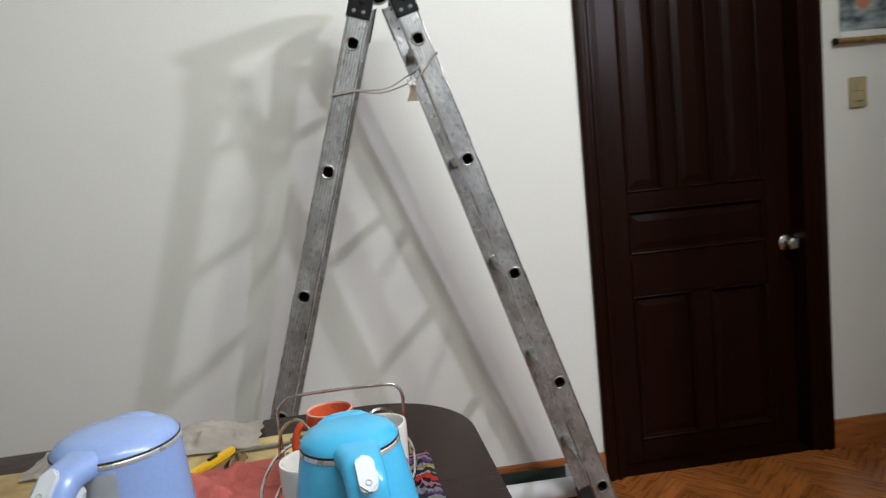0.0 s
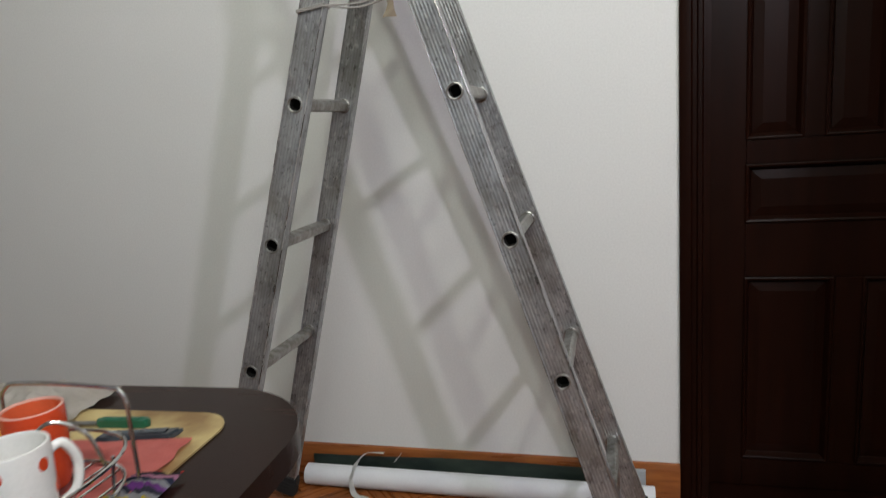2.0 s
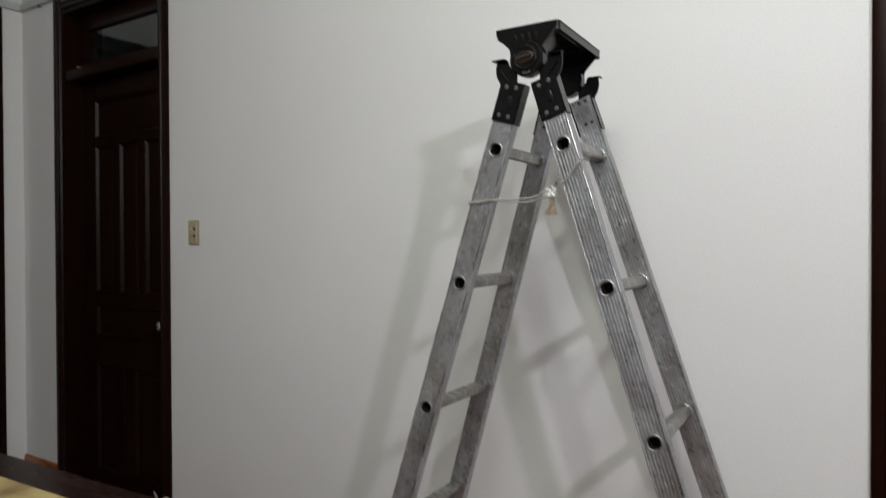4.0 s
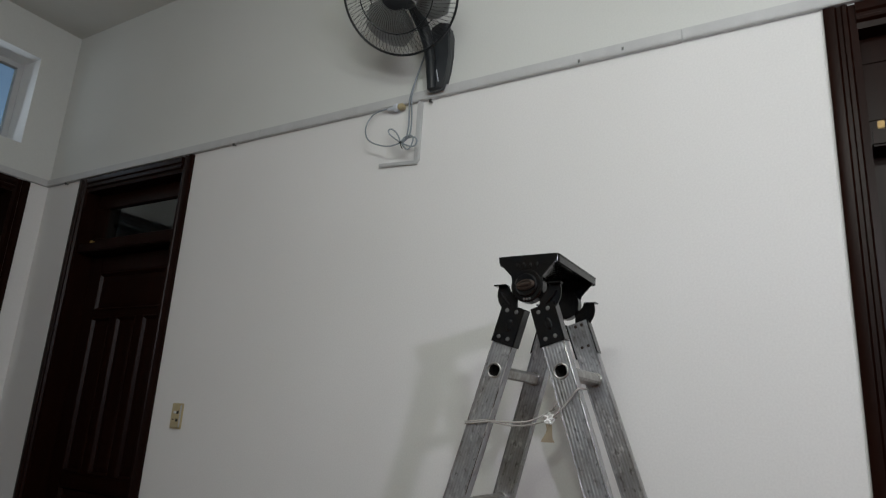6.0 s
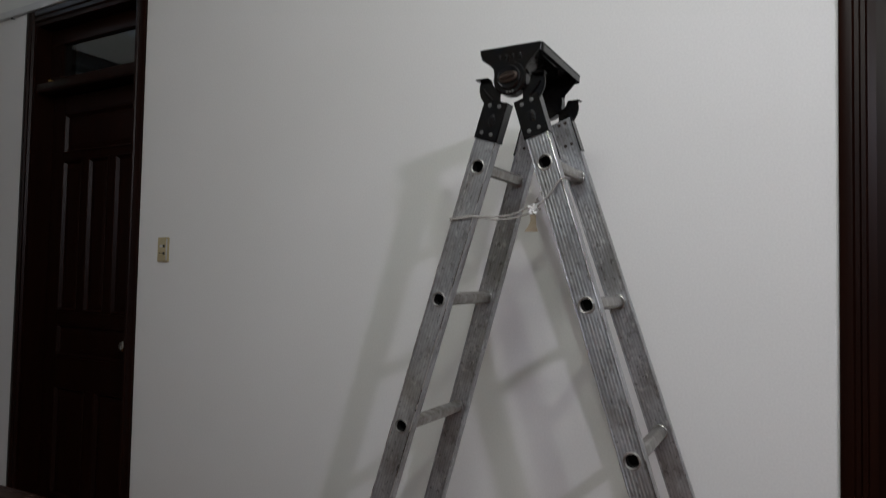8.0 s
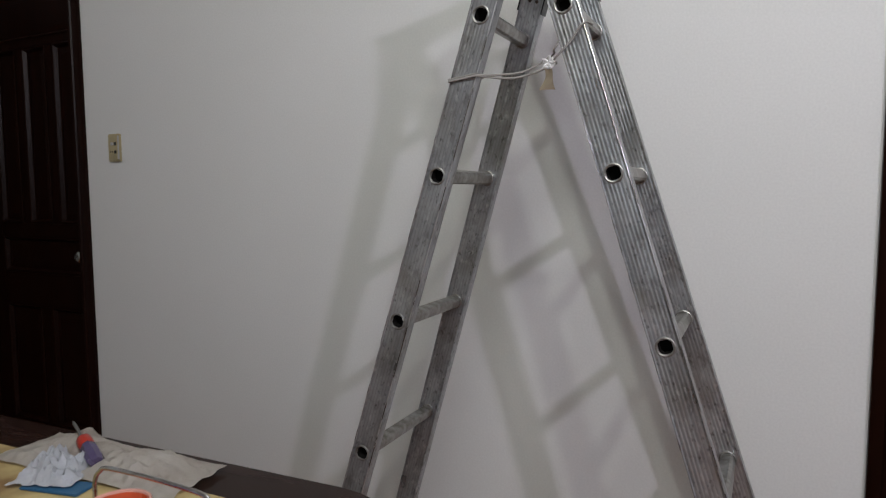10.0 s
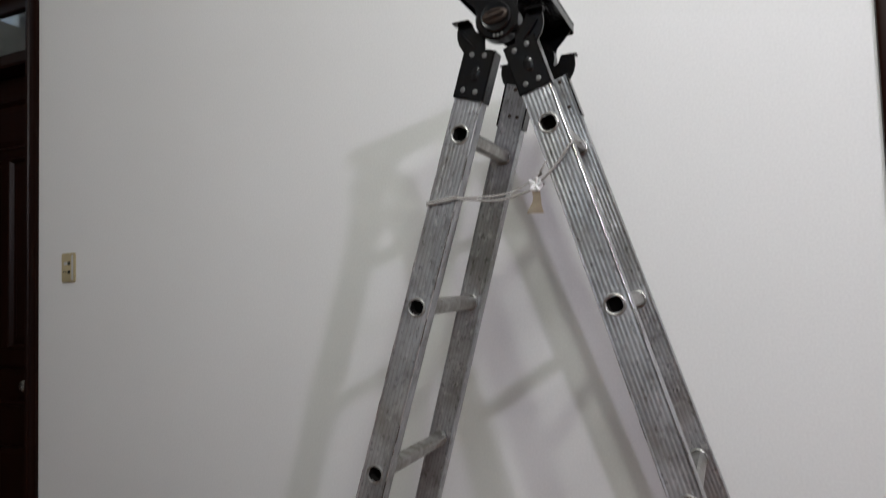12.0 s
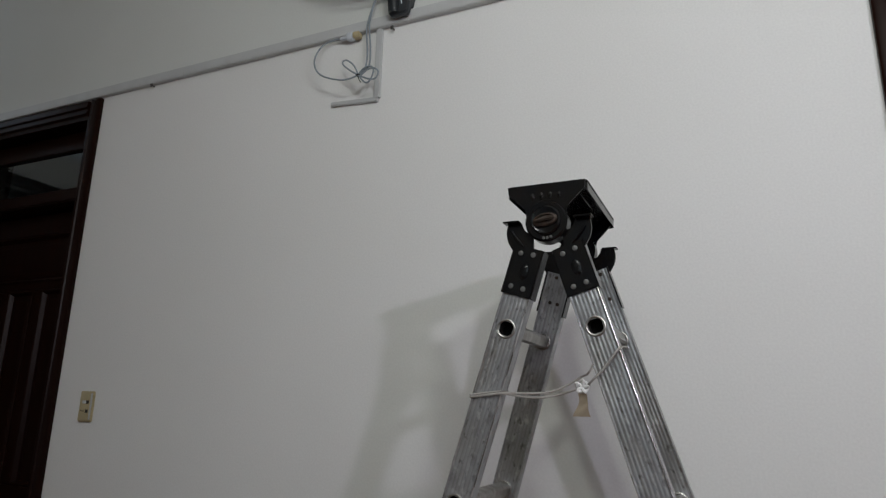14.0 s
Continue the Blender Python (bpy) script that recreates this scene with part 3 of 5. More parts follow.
trunking("cable_duct", (-0.192, 0, 2.508), (-0.192, 0, Z_DUCT - 0.0225), "short upright white cable duct under the fan", 0.024, axis="z")
low_duct = trunking("cable_duct", (-0.196, 0, 0), (-0.004, 0, 0), "short level piece of white cable duct with an open end", 0.017, 0.012)
low_duct.matrix_basis = pose(-0.184, 0, 2.503, 0, 4.0, 0)
for x, z in ((0.50, Z_DUCT - 0.012), (0.66, Z_DUCT - 0.004), (-2.78, Z_DUCT - 0.030), (-1.30, Z_DUCT - 0.028), (-0.137, Z_DUCT - 0.034)):
    clip = thing("wall_clip", "small grey nail clip at the cable duct", "clip", pose(x, 0, z))
    bm = box((-0.006, -0.022, -0.008), (0.006, -0.017, 0.008), 0.002)
    add_cyl(bm, (0, -0.003, 0), (0, -0.026, 0), 0.003, seg=10)
    part("nail", bm, M["rivet"], clip)


def wall_plate(name, label, x0, x1, z0, z1, kind):
    root = thing(name, label, "socket" if kind == "socket" else "switch", pose((x0 + x1) / 2, 0, (z0 + z1) / 2))
    w, h = x1 - x0, z1 - z0
    bm = bmesh.new()
    add_prism(bm, rounded(w, h, 0.006, 4), 0, 0.010, 0.003, pose(0, 0, 0, 90, 0, 0), 2)
    part("plate", bm, M["cream"], root)
    if kind == "socket":
        part("insert", box((-w * 0.36, -0.0135, -h * 0.30), (w * 0.30, -0.0095, h * 0.40), 0.001), M["cream"], root)
        part("base_strip", box((-w * 0.36, -0.0135, -h * 0.44), (w * 0.30, -0.0095, -h * 0.315), 0.001), M["cream"], root)
        part("edge_strip", box((w * 0.33, -0.0138, -h * 0.44), (w * 0.47, -0.0095, h * 0.44), 0.003), M["plastic_white"], root, "paler side strip")
        part("toggle", box((-w * 0.16, -0.0185, h * 0.09), (w * 0.06, -0.013, h * 0.19), 0.0015), M["plastic_white"], root, "pale toggle")
        for x0, x1, z0, z1 in ((0.07, 0.27, 0.08, 0.20), (0.07, 0.27, -0.21, -0.10), (-0.10, -0.03, -0.17, -0.12), (-0.26, -0.19, -0.17, -0.12)):
            part("slot", box((w * x0, -0.0141, h * z0), (w * x1, -0.0133, h * z1)), M["slot"], root)
    else:
        part("insert", box((-w * 0.27, -0.0125, -h * 0.36), (w * 0.27, -0.0095, h * 0.36), 0.001), M["cream"], root)
        for s in (-1, 1):
            part("rocker", box((-w * 0.2, -0.0165, s * h * 0.17 - h * 0.12), (w * 0.2, -0.0122, s * h * 0.17 + h * 0.12), 0.0015, pose(0, 0, 0, 2 * s, 0, 0)), M["cream"], root)
            part("rocker_gap", box((-w * 0.22, -0.0128, s * h * 0.17 - h * 0.135), (w * 0.22, -0.0124, s * h * 0.17 - h * 0.118)), M["slot"], root)
    return root


wall_plate("wall_socket", "cream plastic double socket plate on the white wall", -1.462, -1.388, 1.382, 1.497, "socket")
wall_plate("light_switch", "cream plastic double switch plate beside the door", 2.335, 2.408, 1.352, 1.468, "switch")

# hanging scroll picture beside the door
scroll = thing("hanging_picture", "printed landscape hanging with a gilt bottom rod", "picture", pose(2.62, 0, 1.605))
part("sheet", box((-0.315, -0.010, 0.01), (0.315, -0.006, 0.75), 0.001), M["print"], scroll)
part("border", box((-0.318, -0.0115, 0.012), (0.318, -0.0102, 0.035)), M["paper"], scroll)
bm = bmesh.new()
for k in range(6):
    rx = -0.22 + 0.09 * k
    add_prism(bm, [(rx + 0.035 * math.cos(a * math.tau / 7) * (1 + 0.3 * math.sin(3 * a + k)), 0.15 + 0.05 * (k % 3) + 0.04 * math.sin(a * math.tau / 7)) for a in range(7)], 0.0103, 0.0112, 0, pose(0, 0, 0, 90, 0, 0))
part("motif", bm, M["print_red"], scroll)
bm = bmesh.new()
add_cyl(bm, (-0.335, -0.014, 0.0), (0.335, -0.014, 0.0), 0.011, seg=16)
part("rod", bm, M["gilt"], scroll, "gilt bottom rod")
for s in (-1, 1):
    bm = bmesh.new()
    add_cyl(bm, (s * 0.335, -0.014, 0), (s * 0.35, -0.014, 0), 0.013, seg=16, bevel=0.003)
    part("rod_cap", bm, M["black_steel"], scroll)


# ---- the step ladder ----
LEAN_A = 17.35
HINGE_X, FRONT_Y, REAR_Y = 0.563, -0.574, -0.288
SPLAY = 0.028  # the rear stiles stand wider by this at each rung down
HOLE, STEP = 0.35, 0.35
STILE_W, STILE_D = 0.058, 0.026
TOP_S, FOOT_S = 0.165, -1.686


def stile_mesh(name):
    """A box-section stile with rolled lips along z, its outer face at y = 0, its body to y = STILE_D; square rung mouths pierce the outer face."""
    bm = bmesh.new()
    d, h = STILE_D, STILE_W / 2 - 0.0032
    q = 0.0138
    marks = [FOOT_S + 0.03]
    for k in range(4, -1, -1):
        marks += [-k * STEP - h, -k * STEP + h]
    marks.append(TOP_S)

    def face(*c):
        bm.faces.new([bm.verts.new(p) for p in c])

    lip = [(h - 0.0012, 0), (h - 0.0002, -0.0020), (h + 0.0014, -0.0028), (h + 0.0028, -0.0022), (h + 0.0032, -0.0008), (h + 0.0032, d + 0.0014), (h + 0.0026, d + 0.0022), (h + 0.0006, d + 0.0022), (h, d)]
    around = lip + [(-x, y) for x, y in lip[::-1]]
    for i, (a, b) in enumerate(zip(marks, marks[1:])):
        for (xa, ya), (xb, yb) in zip(around, around[1:]):
            face((xa, ya, a), (xb, yb, a), (xb, yb, b), (xa, ya, b))
            bm.faces.ensure_lookup_table()
            bm.faces[-1].material_index = int(min(abs(xa), abs(xb)) > h - 0.0001 and ya <= 0 and yb <= 0)
        if i % 2:
            zc, n = (a + b) / 2, 16
            ring, edge = [], []
            for k in range(n):
                an = math.tau * (k + 0.5) / n
                c, s = math.cos(an), math.sin(an)
                e = (abs(c) ** 5 + abs(s) ** 5) ** -0.2
                ring.append((q * e * c, 0, zc + q * e * s))
                f = 1 / max(abs(c), abs(s))
                edge.append((h * f * c, 0, zc + h * f * s))
            for k in range(n):
                j = (k + 1) % n
                face(edge[k], edge[j], ring[j], ring[k])
            for k, (sx, sz) in enumerate(((1, 1), (-1, 1), (-1, -1), (1, -1))):
                j = 4 * k + 1
                face((sx * h, 0, zc + sz * h), edge[j], edge[(j + 1) % n])
        else:
            face((-h + 0.0012, 0, a), (h - 0.0012, 0, a), (h - 0.0012, 0, b), (-h + 0.0012, 0, b))
    for z in (marks[0], marks[-1]):
        face(*[(x, y, z) for x, y in around])
    bmesh.ops.remove_doubles(bm, verts=bm.verts, dist=1e-5)
    return finish(bm, name, (M["alu"], M["alu_lip"]))


def rung_mesh(length):
    """A hollow rung with rounded square section along y; its mouth's shade is put in as near-black colour."""
    bm = bmesh.new()
    rings = []
    for q, y in ((0.0138, 0.0), (0.0142, 0.001), (0.0150, 0.03), (0.0150, length - 0.03), (0.0135, length - 0.001)):
        rings.append([bm.verts.new((q * (abs(math.cos(a)) ** 5 + abs(math.sin(a)) ** 5) ** -0.2 * math.cos(a), y, q * (abs(math.cos(a)) ** 5 + abs(math.sin(a)) ** 5) ** -0.2 * math.sin(a))) for a in [math.tau * (k + 0.5) / 16 for k in range(16)]])
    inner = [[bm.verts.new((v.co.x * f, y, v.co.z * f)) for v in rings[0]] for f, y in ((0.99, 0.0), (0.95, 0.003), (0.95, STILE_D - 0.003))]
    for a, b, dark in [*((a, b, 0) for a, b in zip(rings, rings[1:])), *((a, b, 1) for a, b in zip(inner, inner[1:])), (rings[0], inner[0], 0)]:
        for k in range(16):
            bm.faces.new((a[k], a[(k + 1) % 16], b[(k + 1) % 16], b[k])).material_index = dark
    # shallow end of the mouth, in the same painted shade
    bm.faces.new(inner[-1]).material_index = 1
    bm.faces.new(rings[-1])
    return finish(bm, "rung", (M["alu_bright"], M["bore_shade"]))


def collar_mesh(name):
    """The swaged ring round a rung's end."""
    bm = bmesh.new()
    add_lathe(bm, [(0.0150, -0.0004), (0.0158, 0.0022), (0.0175, 0.0030), (0.0192, 0.0022), (0.0202, -0.0004)], 28, m=pose(0, 0, 0, 90, 0, 0))
    return finish(bm, name, M["alu_bright"])


ladder = thing("step_ladder", "worn aluminium folding step ladder with a black hinged top, standing open", "ladder")
SPAN = [REAR_Y - FRONT_Y + SPLAY * k for k in range(5)]
front_stile, rung_mes, collar_me = stile_mesh("stile"), [rung_mesh(s - 0.002) for s in SPAN], collar_mesh("collar")
rear_stile = front_stile


def child(name, me, parent, m, label=""):
    ob = new(name, me)
    ob.parent = parent
    ob.matrix_basis = m
    return tagged(ob, label) if label else ob


def foot_mesh():
    bm = box((-0.034, -0.004, FOOT_S), (0.034, STILE_D + 0.004, FOOT_S + 0.075), 0.004)
    for k in range(4):
        add_box(bm, (-0.035, -0.0055, FOOT_S + 0.004 + 0.014 * k), (0.035, STILE_D + 0.0055, FOOT_S + 0.010 + 0.014 * k), 0.001, seg=1)
    return finish(bm, "rubber_foot", M["rubber"])


foot_me = foot_mesh()
HOLE_Z = 1.618
for side, hx in ((-1, 0.475), (1, 0.651)):
    leaf_m = Matrix.Translation((hx, FRONT_Y, HOLE_Z)) @ pose(0, 0, 0, 0, -side * LEAN_A, 0)
    fs = child("stile", front_stile, ladder, leaf_m)
    rear_m = Matrix.Translation((hx, REAR_Y, HOLE_Z)) @ pose(0, 0, 0, 0, -side * LEAN_A, 0) @ pose(0, 0, 0, math.degrees(math.atan(SPLAY / STEP)), 0, 0) @ pose(0, 0, 0, 0, 0, 180)
    rs = child("stile", rear_stile, ladder, rear_m)
    child("rubber_foot", foot_me, fs, pose(0, 0, 0), "black rubber foot")
    child("rubber_foot", foot_me, rs, pose(0, 0, 0), "black rubber foot")
    for k in range(5):
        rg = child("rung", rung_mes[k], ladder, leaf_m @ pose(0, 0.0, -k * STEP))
        child("collar", collar_me, rg, pose(0, 0, 0))
        child("collar", collar_me, rg, pose(0, SPAN[k] - STILE_D - 0.002, 0))
    # black hinge brackets riveted round the stile tops
    for front, base in ((1, leaf_m), (0, rear_m)):
        bm = bmesh.new()
        add_box(bm, (-0.0315, -0.0055, 0.068), (0.0315, -0.001, 0.168), 0.002)
        for x in (-0.0325, 0.0295):
            add_box(bm, (x, -0.004, 0.068), (x + 0.003, STILE_D + 0.004, 0.168), 0.001, seg=1)
        add_lathe(bm, [(0.0135, -0.0005), (0.0115, 0.0022), (0.006, 0.0036), (0, 0.0038)], 20, squash=(0.75, 1.25), m=pose(0.004, -0.0052, 0.118, 90, 0, 0))
        br = part("hinge_bracket", bm, M["black_steel"], ladder, "black steel bracket", base)
        for x, z in ((-0.013, 0.153), (0.013, 0.155), (-0.014, 0.084), (0.012, 0.084)):
            bm = bmesh.new()
            add_lathe(bm, [(0.0055, 0), (0.005, 0.002), (0, 0.003)], 12, m=pose(x, -0.0055, z, 90, 0, 0))
            part("rivet", bm, M["rivet"], br, "bright steel rivet")

    # screw ends on the inner faces of the rear stiles
    for x, z in ((-0.012, 0.155), (0.006, 0.155), (-0.012, 0.095), (0.006, 0.095)):
        bm = bmesh.new()
        add_lathe(bm, [(0.0045, 0), (0.004, 0.0018), (0, 0.0024)], 10, m=pose(x, STILE_D, z, -90, 0, 0))
        part("screw", bm, M["rust"], rs, "small dark screw end")

# hinge discs, curved catches and the top plate
for y, s in ((FRONT_Y - 0.004, 1), (REAR_Y - 0.014, -1)):
    bm = bmesh.new()
    turn = pose(HINGE_X, y, 1.828, 90 * s, 0, 0)
    add_lathe(bm, [(0, 0.016), (0.020, 0.016), (0.024, 0.012), (0.039, 0.012), (0.043, 0.008), (0.043, -0.018), (0, -0.018)], 36, m=turn)
    disc = part("hinge_disc", bm, M["black_steel"], ladder)
    bm = bmesh.new()
    add_lathe(bm, [(0.030, 0.011), (0.030, 0.0155), (0.027, 0.018), (0.022, 0.0165), (0, 0.0165)], 28, m=turn)
    part("knob_ring", bm, M["black_steel"], disc)
    bm = bmesh.new()
    add_lathe(bm, [(0.0255, 0.0165), (0.0245, 0.021), (0.019, 0.023), (0.016, 0.0195), (0, 0.0190)], 28, squash=(1, 0.52), m=turn @ pose(0, 0, 0, 0, 0, 9))
    add_box(bm, (-0.020, -0.0032, 0.0188), (0.020, 0.0032, 0.0275), 0.0022, turn @ pose(0, 0, 0, 0, 0, 9))
    part("hinge_knob", bm, M["rust"], disc, "rusty locking knob")
    for k in range(3):
        bm = bmesh.new()
        an = radians(262 + 12 * k)
        add_lathe(bm, [(0.0032, 0), (0.0026, 0.0018), (0, 0.0022)], 10, m=turn @ pose(0.0355 * math.cos(an), s * 0.0355 * math.sin(an), 0.012))
        part("pin", bm, M["rivet"], disc)
    for sx in (-1, 1):
        # a curved catch on each side, its upper edge turned out as a tab
        bm = bmesh.new()
        catch = [(0.083, 0.004), (0.0865, -0.010), (0.0865, -0.022), (0.083, -0.036), (0.074, -0.052), (0.030, -0.058), (0.030, -0.020), (0.044, -0.018), (0.051, -0.010), (0.055, 0.004)]
        add_prism(bm, [(sx * x, z) for x, z in catch], -0.003, 0.003, 0.001, pose(HINGE_X, y + s * 0.006, 1.828, 90, 0, 0), 1)
        lo, hi = sorted((sx * 0.055, sx * 0.090))
        add_box(bm, (HINGE_X + lo, min(y - s * 0.014, y + s * 0.009), 1.8300), (HINGE_X + hi, max(y - s * 0.014, y + s * 0.009), 1.8335), 0.0012)
        rib = [(HINGE_X + sx * (0.074 - 0.016 * k / 6 - 0.010 * (k / 6) ** 2), y + s * 0.0025 - s * 0.003, 1.815 - 0.034 * k / 6) for k in range(7)]
        add_tube(bm, rib, 0.0022, 6)
        part("catch", bm, M["black_steel"], ladder)
    # the plate's flange, narrowing to the disc
    bm = bmesh.new()
    add_prism(bm, [(-0.080, 0.078), (0.080, 0.078), (0.078, 0.062), (0.042, 0.026), (0.038, -0.004), (-0.038, -0.004), (-0.042, 0.026), (-0.078, 0.062)], -0.002, 0.002, 0.0008, pose(HINGE_X, y - s * 0.008, 1.828, 90, 0, 0), 1)
    for k in range(4):
        add_lathe(bm, [(0.005, 0), (0.004, 0.004), (0, 0.005)], 10, squash=(0.7, 1.6), m=pose(HINGE_X - 0.027 + 0.018 * k, y - s * 0.010, 1.880, 90 * s, 0, 0))
    part("flange", bm, M["black_steel"], ladder)
bm = bmesh.new()
add_prism(bm, rounded(0.166, 0.308, 0.012, 4), 1.902, 1.908, 0.0015, pose(HINGE_X, (FRONT_Y + REAR_Y) / 2, 0), 2)
rim = [(x + HINGE_X, y + (FRONT_Y + REAR_Y) / 2) for x, y in rounded(0.164, 0.306, 0.012, 4)]
for i in range(len(rim)):
    (xa, ya), (xb, yb) = rim[i], rim[(i + 1) % len(rim)]
    bm.faces.new([bm.verts.new(p) for p in ((xa, ya, 1.903), (xb, yb, 1.903), (xb, yb, 1.886), (xa, ya, 1.886))])
add_box(bm, (HINGE_X - 0.055, FRONT_Y + 0.02, 1.899), (HINGE_X + 0.055, REAR_Y - 0.02, 1.9025), 0.001, seg=1)
part("top_plate", bm, M["black_steel"], ladder, "black steel top platform")
# cord tied between the legs, with a torn tag
cord = thing("cord", "thin grey cord tied between the ladder legs", "cord")
cl = Vector((0.475, FRONT_Y, HOLE_Z)) + Vector((-math.sin(radians(LEAN_A)), 0, -math.cos(radians(LEAN_A)))) * 0.135
bm = bmesh.new()
loop = []
for u, v in ((-0.034, -0.006), (0.034, -0.006), (0.035, 0.03), (-0.034, 0.03)):
    loop.append(cl + Vector((math.cos(radians(LEAN_A)) * u, v, 0.12 * u)))
for dz in (0, 0.004):
    add_tube(bm, [p + Vector((0, 0, dz)) for p in loop], 0.0022, 6, True)
ca = loop[1]
cb = Vector((0.715, -0.52, 1.545))
add_tube(bm, spline([ca, ca.lerp(cb, 0.3) + Vector((0, 0.015, -0.022)), ca.lerp(cb, 0.62) + Vector((0, 0.01, -0.016)), Vector((0.636, FRONT_Y - 0.004, 1.512)), Vector((0.668, FRONT_Y - 0.006, 1.543)), Vector((0.693, FRONT_Y - 0.005, 1.575)), Vector((0.702, -0.54, 1.58))]), 0.0024, 6)
add_tube(bm, spline([ca, ca.lerp(cb, 0.35) + Vector((0, 0.012, -0.014)), ca.lerp(cb, 0.6) + Vector((0, 0.012, 0.004)), Vector((0.634, FRONT_Y - 0.003, 1.530)), Vector((0.646, FRONT_Y - 0.004, 1.548))]), 0.0022, 6)
part("strand", bm, M["string"], cord)
bm = bmesh.new()
knot = Vector((0.622, FRONT_Y + 0.004, 1.507))
for k in range(5):
    a = k * 1.3
    add_tube(bm, spline([knot, knot + Vector((0.012 * math.cos(a), -0.006, 0.012 * math.sin(a))), knot + Vector((0.01 * math.cos(a + 1), 0.004, 0.01 * math.sin(a + 1)))], 4), 0.003, 6)
part("knot", bm, M["ribbon"], cord)
bm = bmesh.new()
rows = []
for j in range(7):
    t = j / 6
    rows.append([bm.verts.new(knot + Vector(((u - 0.5) * (0.016 + 0.016 * t * t) + 0.002 * math.sin(5 * t), -0.004 + 0.005 * math.sin(3 * u + 4 * t), -0.012 - 0.042 * t))) for u in (0, 0.25, 0.5, 0.75, 1)])
for a, b in zip(rows, rows[1:]):
    for i in range(4):
        bm.faces.new((a[i], a[i + 1], b[i + 1], b[i]))
bmesh.ops.solidify(bm, geom=list(bm.faces), thickness=0.0008)
part("tag", bm, M["tag"], cord, "torn brown paper tag")

# ---- wall fan with its plug and cables ----
fan = thing("wall_fan", "dark grey wall-mounted fan with a round wire guard", "fan", pose(-0.095, 0, 2.80))
shell = [(-0.030, -0.012), (0.026, -0.012), (0.034, -0.004), (0.046, 0.06), (0.054, 0.14), (0.053, 0.24), (0.040, 0.29), (0.0, 0.305), (-0.040, 0.29), (-0.053, 0.24), (-0.054, 0.14), (-0.046, 0.06), (-0.037, -0.004)]
bm = bmesh.new()
add_prism(bm, shell, 0.024, 0.055, 0.008, pose(0, 0, 0, 90, 0, 0), 3)
add_prism(bm, [(x * 0.9, 0.034 + max(z, 0) * 0.85) for x, z in shell], 0.001, 0.024, 0, pose(0, 0, 0, 90, 0, 0))
part("mount", bm, M["fan_shell"], fan, "dark grey plastic wall mount")
part("label_bar", box((0.016, -0.0565, 0.02), (0.020, -0.0555, 0.075), 0, pose(0, 0, 0, 0, -12, 0)), M["offwhite"], fan, "pale unreadable print")
arm_pts = spline([(-0.018, -0.050, -0.004), (-0.020, -0.058, 0.06), (-0.026, -0.070, 0.15), (-0.040, -0.095, 0.235), (-0.055, -0.135, 0.30), (-0.064, -0.175, 0.345)], 6)
bm = bmesh.new()
add_tube(bm, arm_pts, [0.020 + 0.010 * i / len(arm_pts) for i in range(len(arm_pts))], 14)
part("arm", bm, M["fan"], fan)
HEAD = pose(-0.063, -0.203, 0.367) @ pose(0, 0, 0, 0, 0, 14) @ pose(0, 0, 0, 90 + 37, 0, 0)
bm = bmesh.new()
add_lathe(bm, [(0, -0.035), (0.045, -0.032), (0.062, -0.01), (0.062, 0.055), (0.040, 0.075), (0.012, 0.078), (0.010, 0.105), (0, 0.105)], 28, m=HEAD)
part("motor", bm, M["fan"], fan)
GUARD_R, GZ = 0.235, 0.115


def guard(profile, wires):
    bm = bmesh.new()
    for k in range(wires):
        a = math.tau * k / wires
        add_tube(bm, [HEAD @ Vector((r * math.cos(a + 0.25 * (r / GUARD_R)), r * math.sin(a + 0.25 * (r / GUARD_R)), z)) for r, z in profile], 0.0008, 4)
    return bm


front_prof = [(0.055, GZ + 0.058), (0.11, GZ + 0.055), (0.17, GZ + 0.045), (0.215, GZ + 0.026), (GUARD_R, GZ)]
back_prof = [(0.060, GZ - 0.075), (0.12, GZ - 0.070), (0.18, GZ - 0.052), (0.22, GZ - 0.03), (GUARD_R, GZ)]
cage = part("guard", guard(front_prof, 84), M["fan"], fan, "black wire guard")
part("rear_guard", guard(back_prof, 72), M["fan"], cage)
bm = bmesh.new()
for r, z, t in ((GUARD_R, GZ, 0.005), (0.15, GZ + 0.050, 0.0028), (0.15, GZ - 0.064, 0.002)):
    add_tube(bm, [HEAD @ Vector((r * math.cos(math.tau * k / 60), r * math.sin(math.tau * k / 60), z)) for k in range(60)], t, 8, True)
part("guard_rim", bm, M["fan"], cage)
bm = bmesh.new()
add_lathe(bm, [(0, GZ + 0.064), (0.03, GZ + 0.064), (0.055, GZ + 0.060), (0.062, GZ + 0.054), (0.058, GZ + 0.050), (0, GZ + 0.050)], 32, m=HEAD)
badge = part("guard_badge", bm, M["fan"], cage)
part("badge_bar", box((-0.022, -0.006, GZ + 0.0642), (0.022, 0.006, GZ + 0.0648), 0.0, HEAD @ pose(0, 0, 0, 0, 0, 20)), M["offwhite"], cage, "pale unreadable print")
